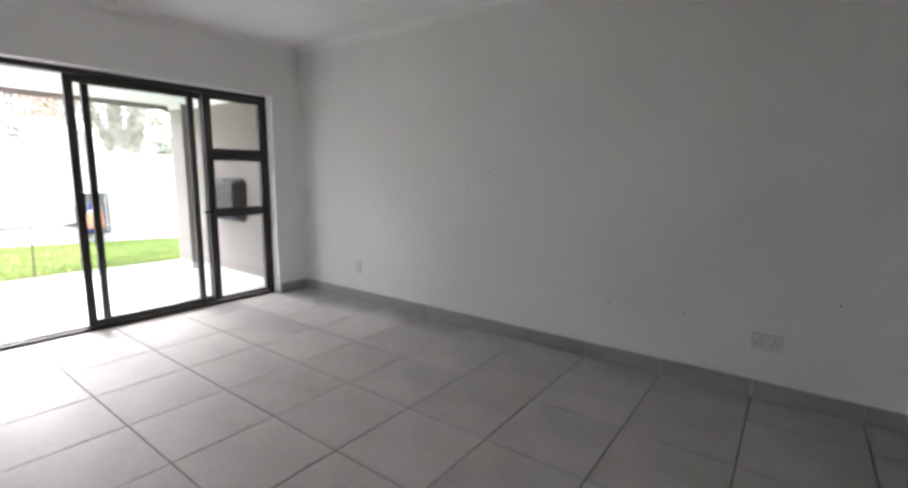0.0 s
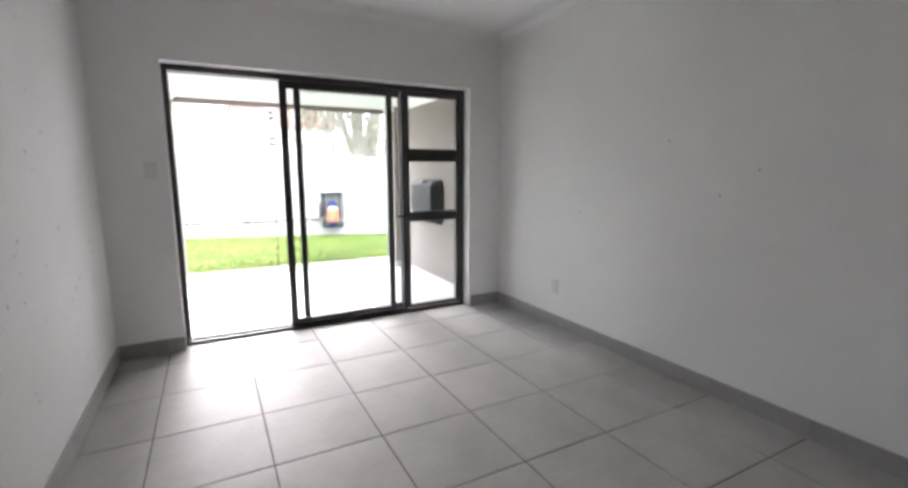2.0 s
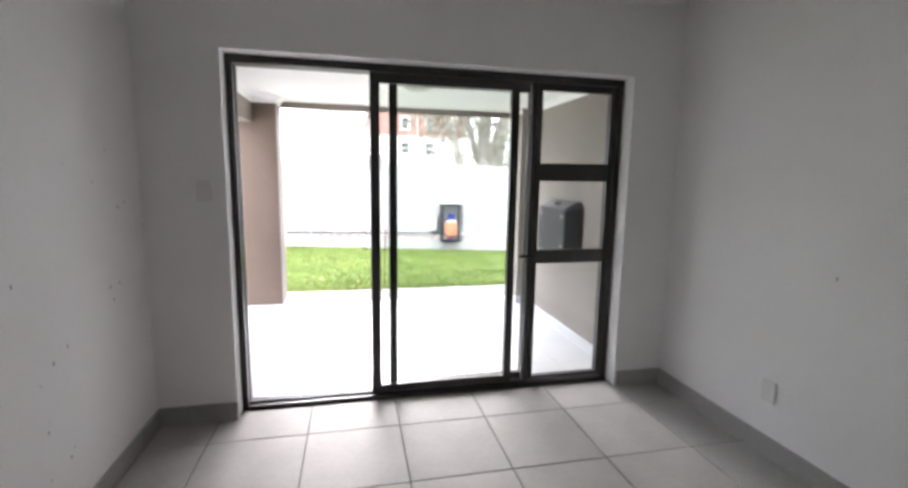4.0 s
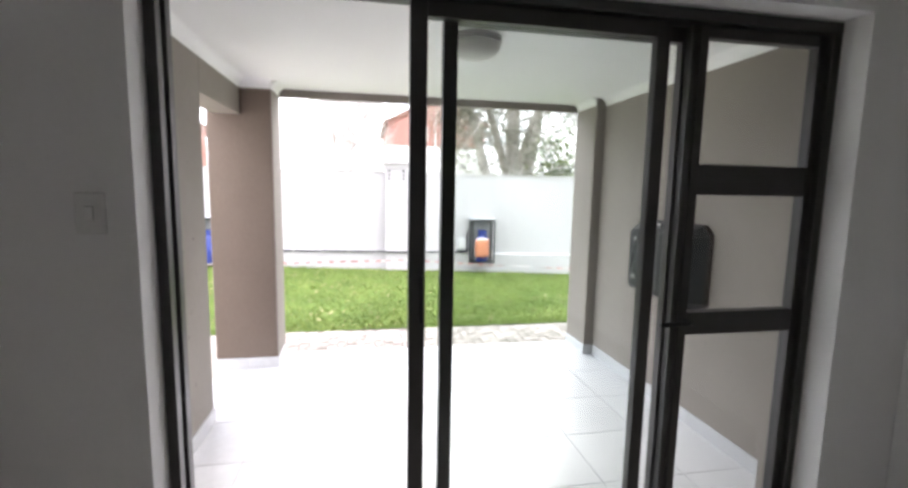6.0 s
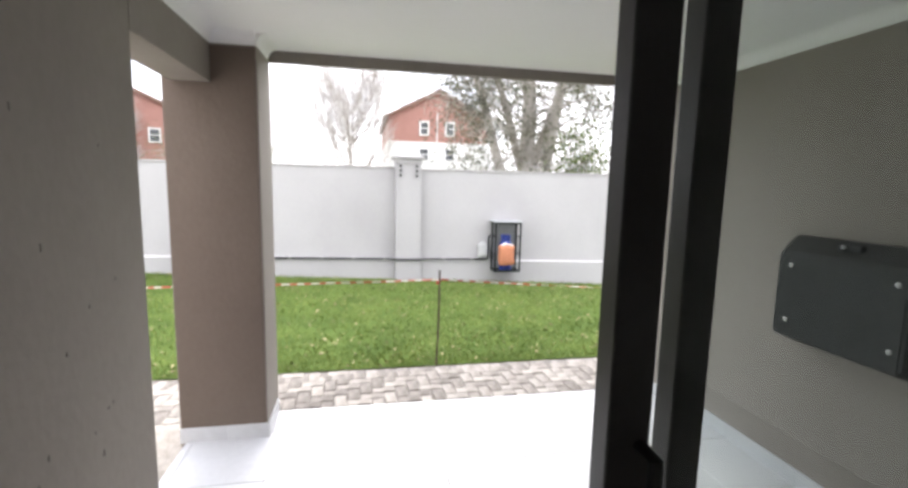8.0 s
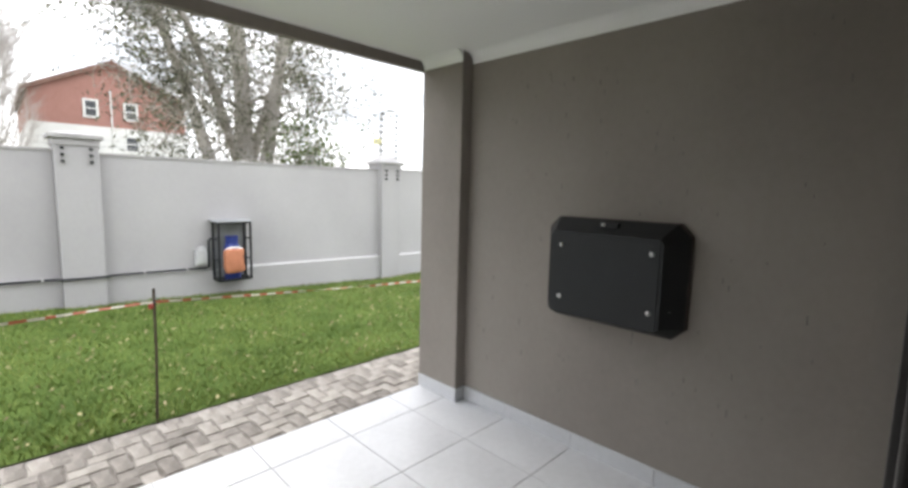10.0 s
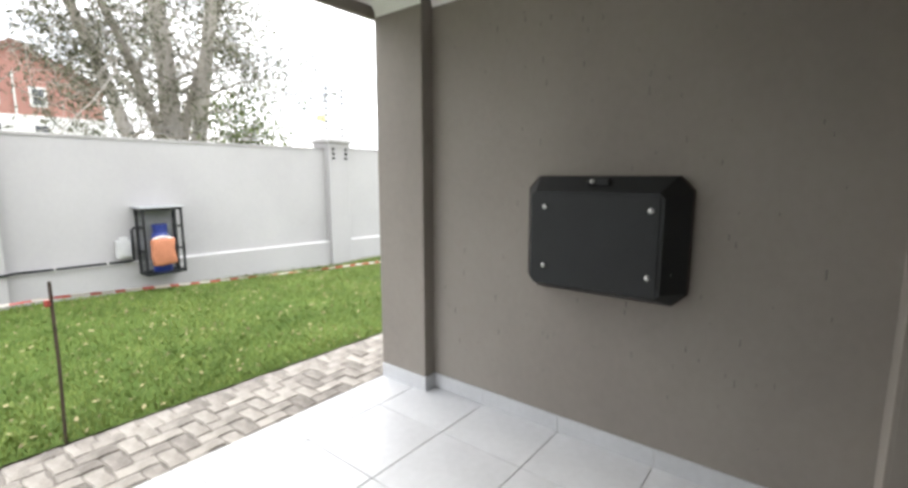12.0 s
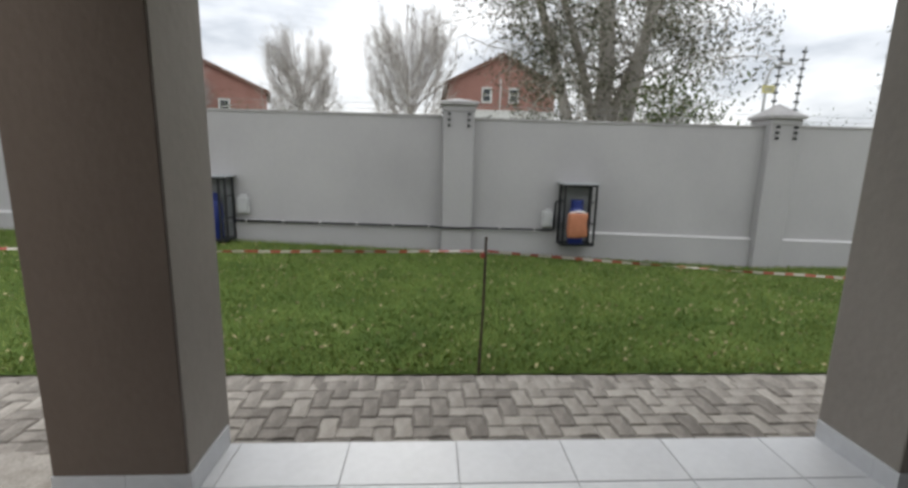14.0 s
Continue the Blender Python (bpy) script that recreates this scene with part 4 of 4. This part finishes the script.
SK = "grey porcelain skirting tiles"
skirting("baseboard_north", FACE, 0.66, RIGHT - 0.011, RIGHT, 0.0, 0.105, -3.07, 0.508, M_SKIRT, SK)
skirting("baseboard_west_right", FACE, FACE + 0.011, D1, RIGHT - 0.011, 0.0, 0.105, 1.338, 0.509, M_SKIRT, SK)
skirting("baseboard_west_left", FACE, FACE + 0.011, LEFT + 0.011, D0, 0.0, 0.105, 1.338, 0.509, M_SKIRT, SK)
skirting("baseboard_south", FACE, -1.9, LEFT, LEFT + 0.011, 0.0, 0.105, -3.07, 0.508, M_SKIRT, SK)
skirting("baseboard_passage", 0.66, 0.671, RIGHT, 5.6, 0.0, 0.105, 1.338, 0.509, M_SKIRT, SK)
skirting("baseboard_north_far", 1.55, 3.5, RIGHT - 0.011, RIGHT, 0.0, 0.105, -3.07, 0.508, M_SKIRT, SK)
PSK = "pale tile skirting of the patio"
skirting("baseboard_patio_right", -6.565, OUT, PR - 0.01, PR, PZ, 0.085, -5.753, 0.4505, M_PTILE, PSK)
skirting("baseboard_patio_pier", FRONT, -6.565, 3.44, 3.45, PZ, 0.085, -5.753, 0.4505, M_PTILE, PSK)
skirting("baseboard_patio_pier_side", -6.565, -6.555, 3.44, PR - 0.01, PZ, 0.085, -5.753, 0.4505, M_PTILE, PSK)
skirting("baseboard_patio_left", -5.79, OUT, 0.64, 0.65, PZ, 0.085, -5.753, 0.4505, M_PTILE, PSK)
skirting("baseboard_patio_left_end", -5.80, -5.79, 0.45, 0.65, PZ, 0.085, -5.753, 0.4505, M_PTILE, PSK)
skirting("baseboard_pillar_back", -6.62, -6.61, 0.405, 0.875, PZ, 0.085, 0.65, 0.4375, M_PTILE, PSK)
skirting("baseboard_pillar_side", FRONT, -6.62, 0.865, 0.875, PZ, 0.085, -5.753, 0.4505, M_PTILE, PSK)


def paver_mesh(w, d):
    """A concrete paver with wavy interlocking sides and a bevelled top."""
    key = ("paver", w, d)
    if key not in cache:
        outline = []
        n = 6
        amp = 0.006
        for e, (p, q) in enumerate((((-w, -d), (w, -d)), ((w, -d), (w, d)), ((w, d), (-w, d)), ((-w, d), (-w, -d)))):
            p, q = Vector((*p, 0)) / 2, Vector((*q, 0)) / 2
            long_side = (q - p).length > min(w, d) + 0.01
            nrm = (q - p).normalized().cross(Vector((0, 0, 1)))
            steps = n if long_side else 2
            for j in range(steps):
                f = j / steps
                outline.append(p.lerp(q, f) + (nrm * amp * math.sin(f * math.tau) if long_side else Vector()))
        bm = bmesh.new()
        lo = [bm.verts.new((p.x, p.y, -0.03)) for p in outline]
        mid = [bm.verts.new((p.x, p.y, -0.005)) for p in outline]
        hi = [bm.verts.new((p.x * (1 - 0.009 / w * 1.2), p.y * (1 - 0.009 / d * 1.2), 0)) for p in outline]
        m = len(outline)
        for ra, rb in ((lo, mid), (mid, hi)):
            for q in range(m):
                bm.faces.new((ra[q], ra[(q + 1) % m], rb[(q + 1) % m], rb[q]))
        bm.faces.new(hi)
        bmesh.ops.recalc_face_normals(bm, faces=bm.faces[:])
        me = bpy.data.meshes.new("paver")
        bm.to_mesh(me)
        bm.free()
        me.materials.append(M_PAVER)
        cache[key] = me
    return cache[key]


random.seed(8)
B = 0.085                          # half-unit of the herringbone
spots = []
y = -5.0
while y < 10.0:
    spots.append((GRASS + 0.095, y, 2 * B, B))
    y += B
x_lo, x_hi = GRASS + 2 * B + 0.005, FRONT
cols, rows = int((x_hi - x_lo) / B + 0.5), int(15.0 / B)
for i in range(-2, cols + 2):
    for j in range(rows):
        s = (i + j) % 4
        if s == 0:
            spots.append((x_lo + B * (i + 1), -5.0 + B * (j + 0.5), 2 * B, B))
        elif s == 2:
            spots.append((x_lo + B * (i + 0.5), -5.0 + B * (j + 1) - B * 0, B, 2 * B))
inside = [s for s in spots if s[0] - s[2] / 2 > GRASS - 0.01 and s[0] + s[2] / 2 < FRONT + 0.03]
inside.sort(key=lambda s: abs(s[1] - 1.8))
rest_v, rest_f = [], []
for q, (x, y, w, d) in enumerate(inside):
    me = paver_mesh(round(w - 0.007, 4), round(d - 0.007, 4))
    top = PAVE + random.uniform(-0.003, 0.003)
    if q < 300:
        ob = new("paver", me)
        ob.location = (x, y, top)
        ob.rotation_euler = (random.gauss(0, 0.012), random.gauss(0, 0.012), random.gauss(0, 0.02))
        ob.parent = paving
    else:
        off = len(rest_v)
        rest_v += [(v.co.x + x, v.co.y + y, v.co.z + top) for v in me.vertices]
        rest_f += [[off + v for v in p.vertices] for p in me.polygons]
me = bpy.data.meshes.new("far_pavers")
me.from_pydata(rest_v, [], rest_f)
me.materials.append(M_PAVER)
far = new("far_pavers", me)
far.parent = paving
far["kind"] = "stuff"
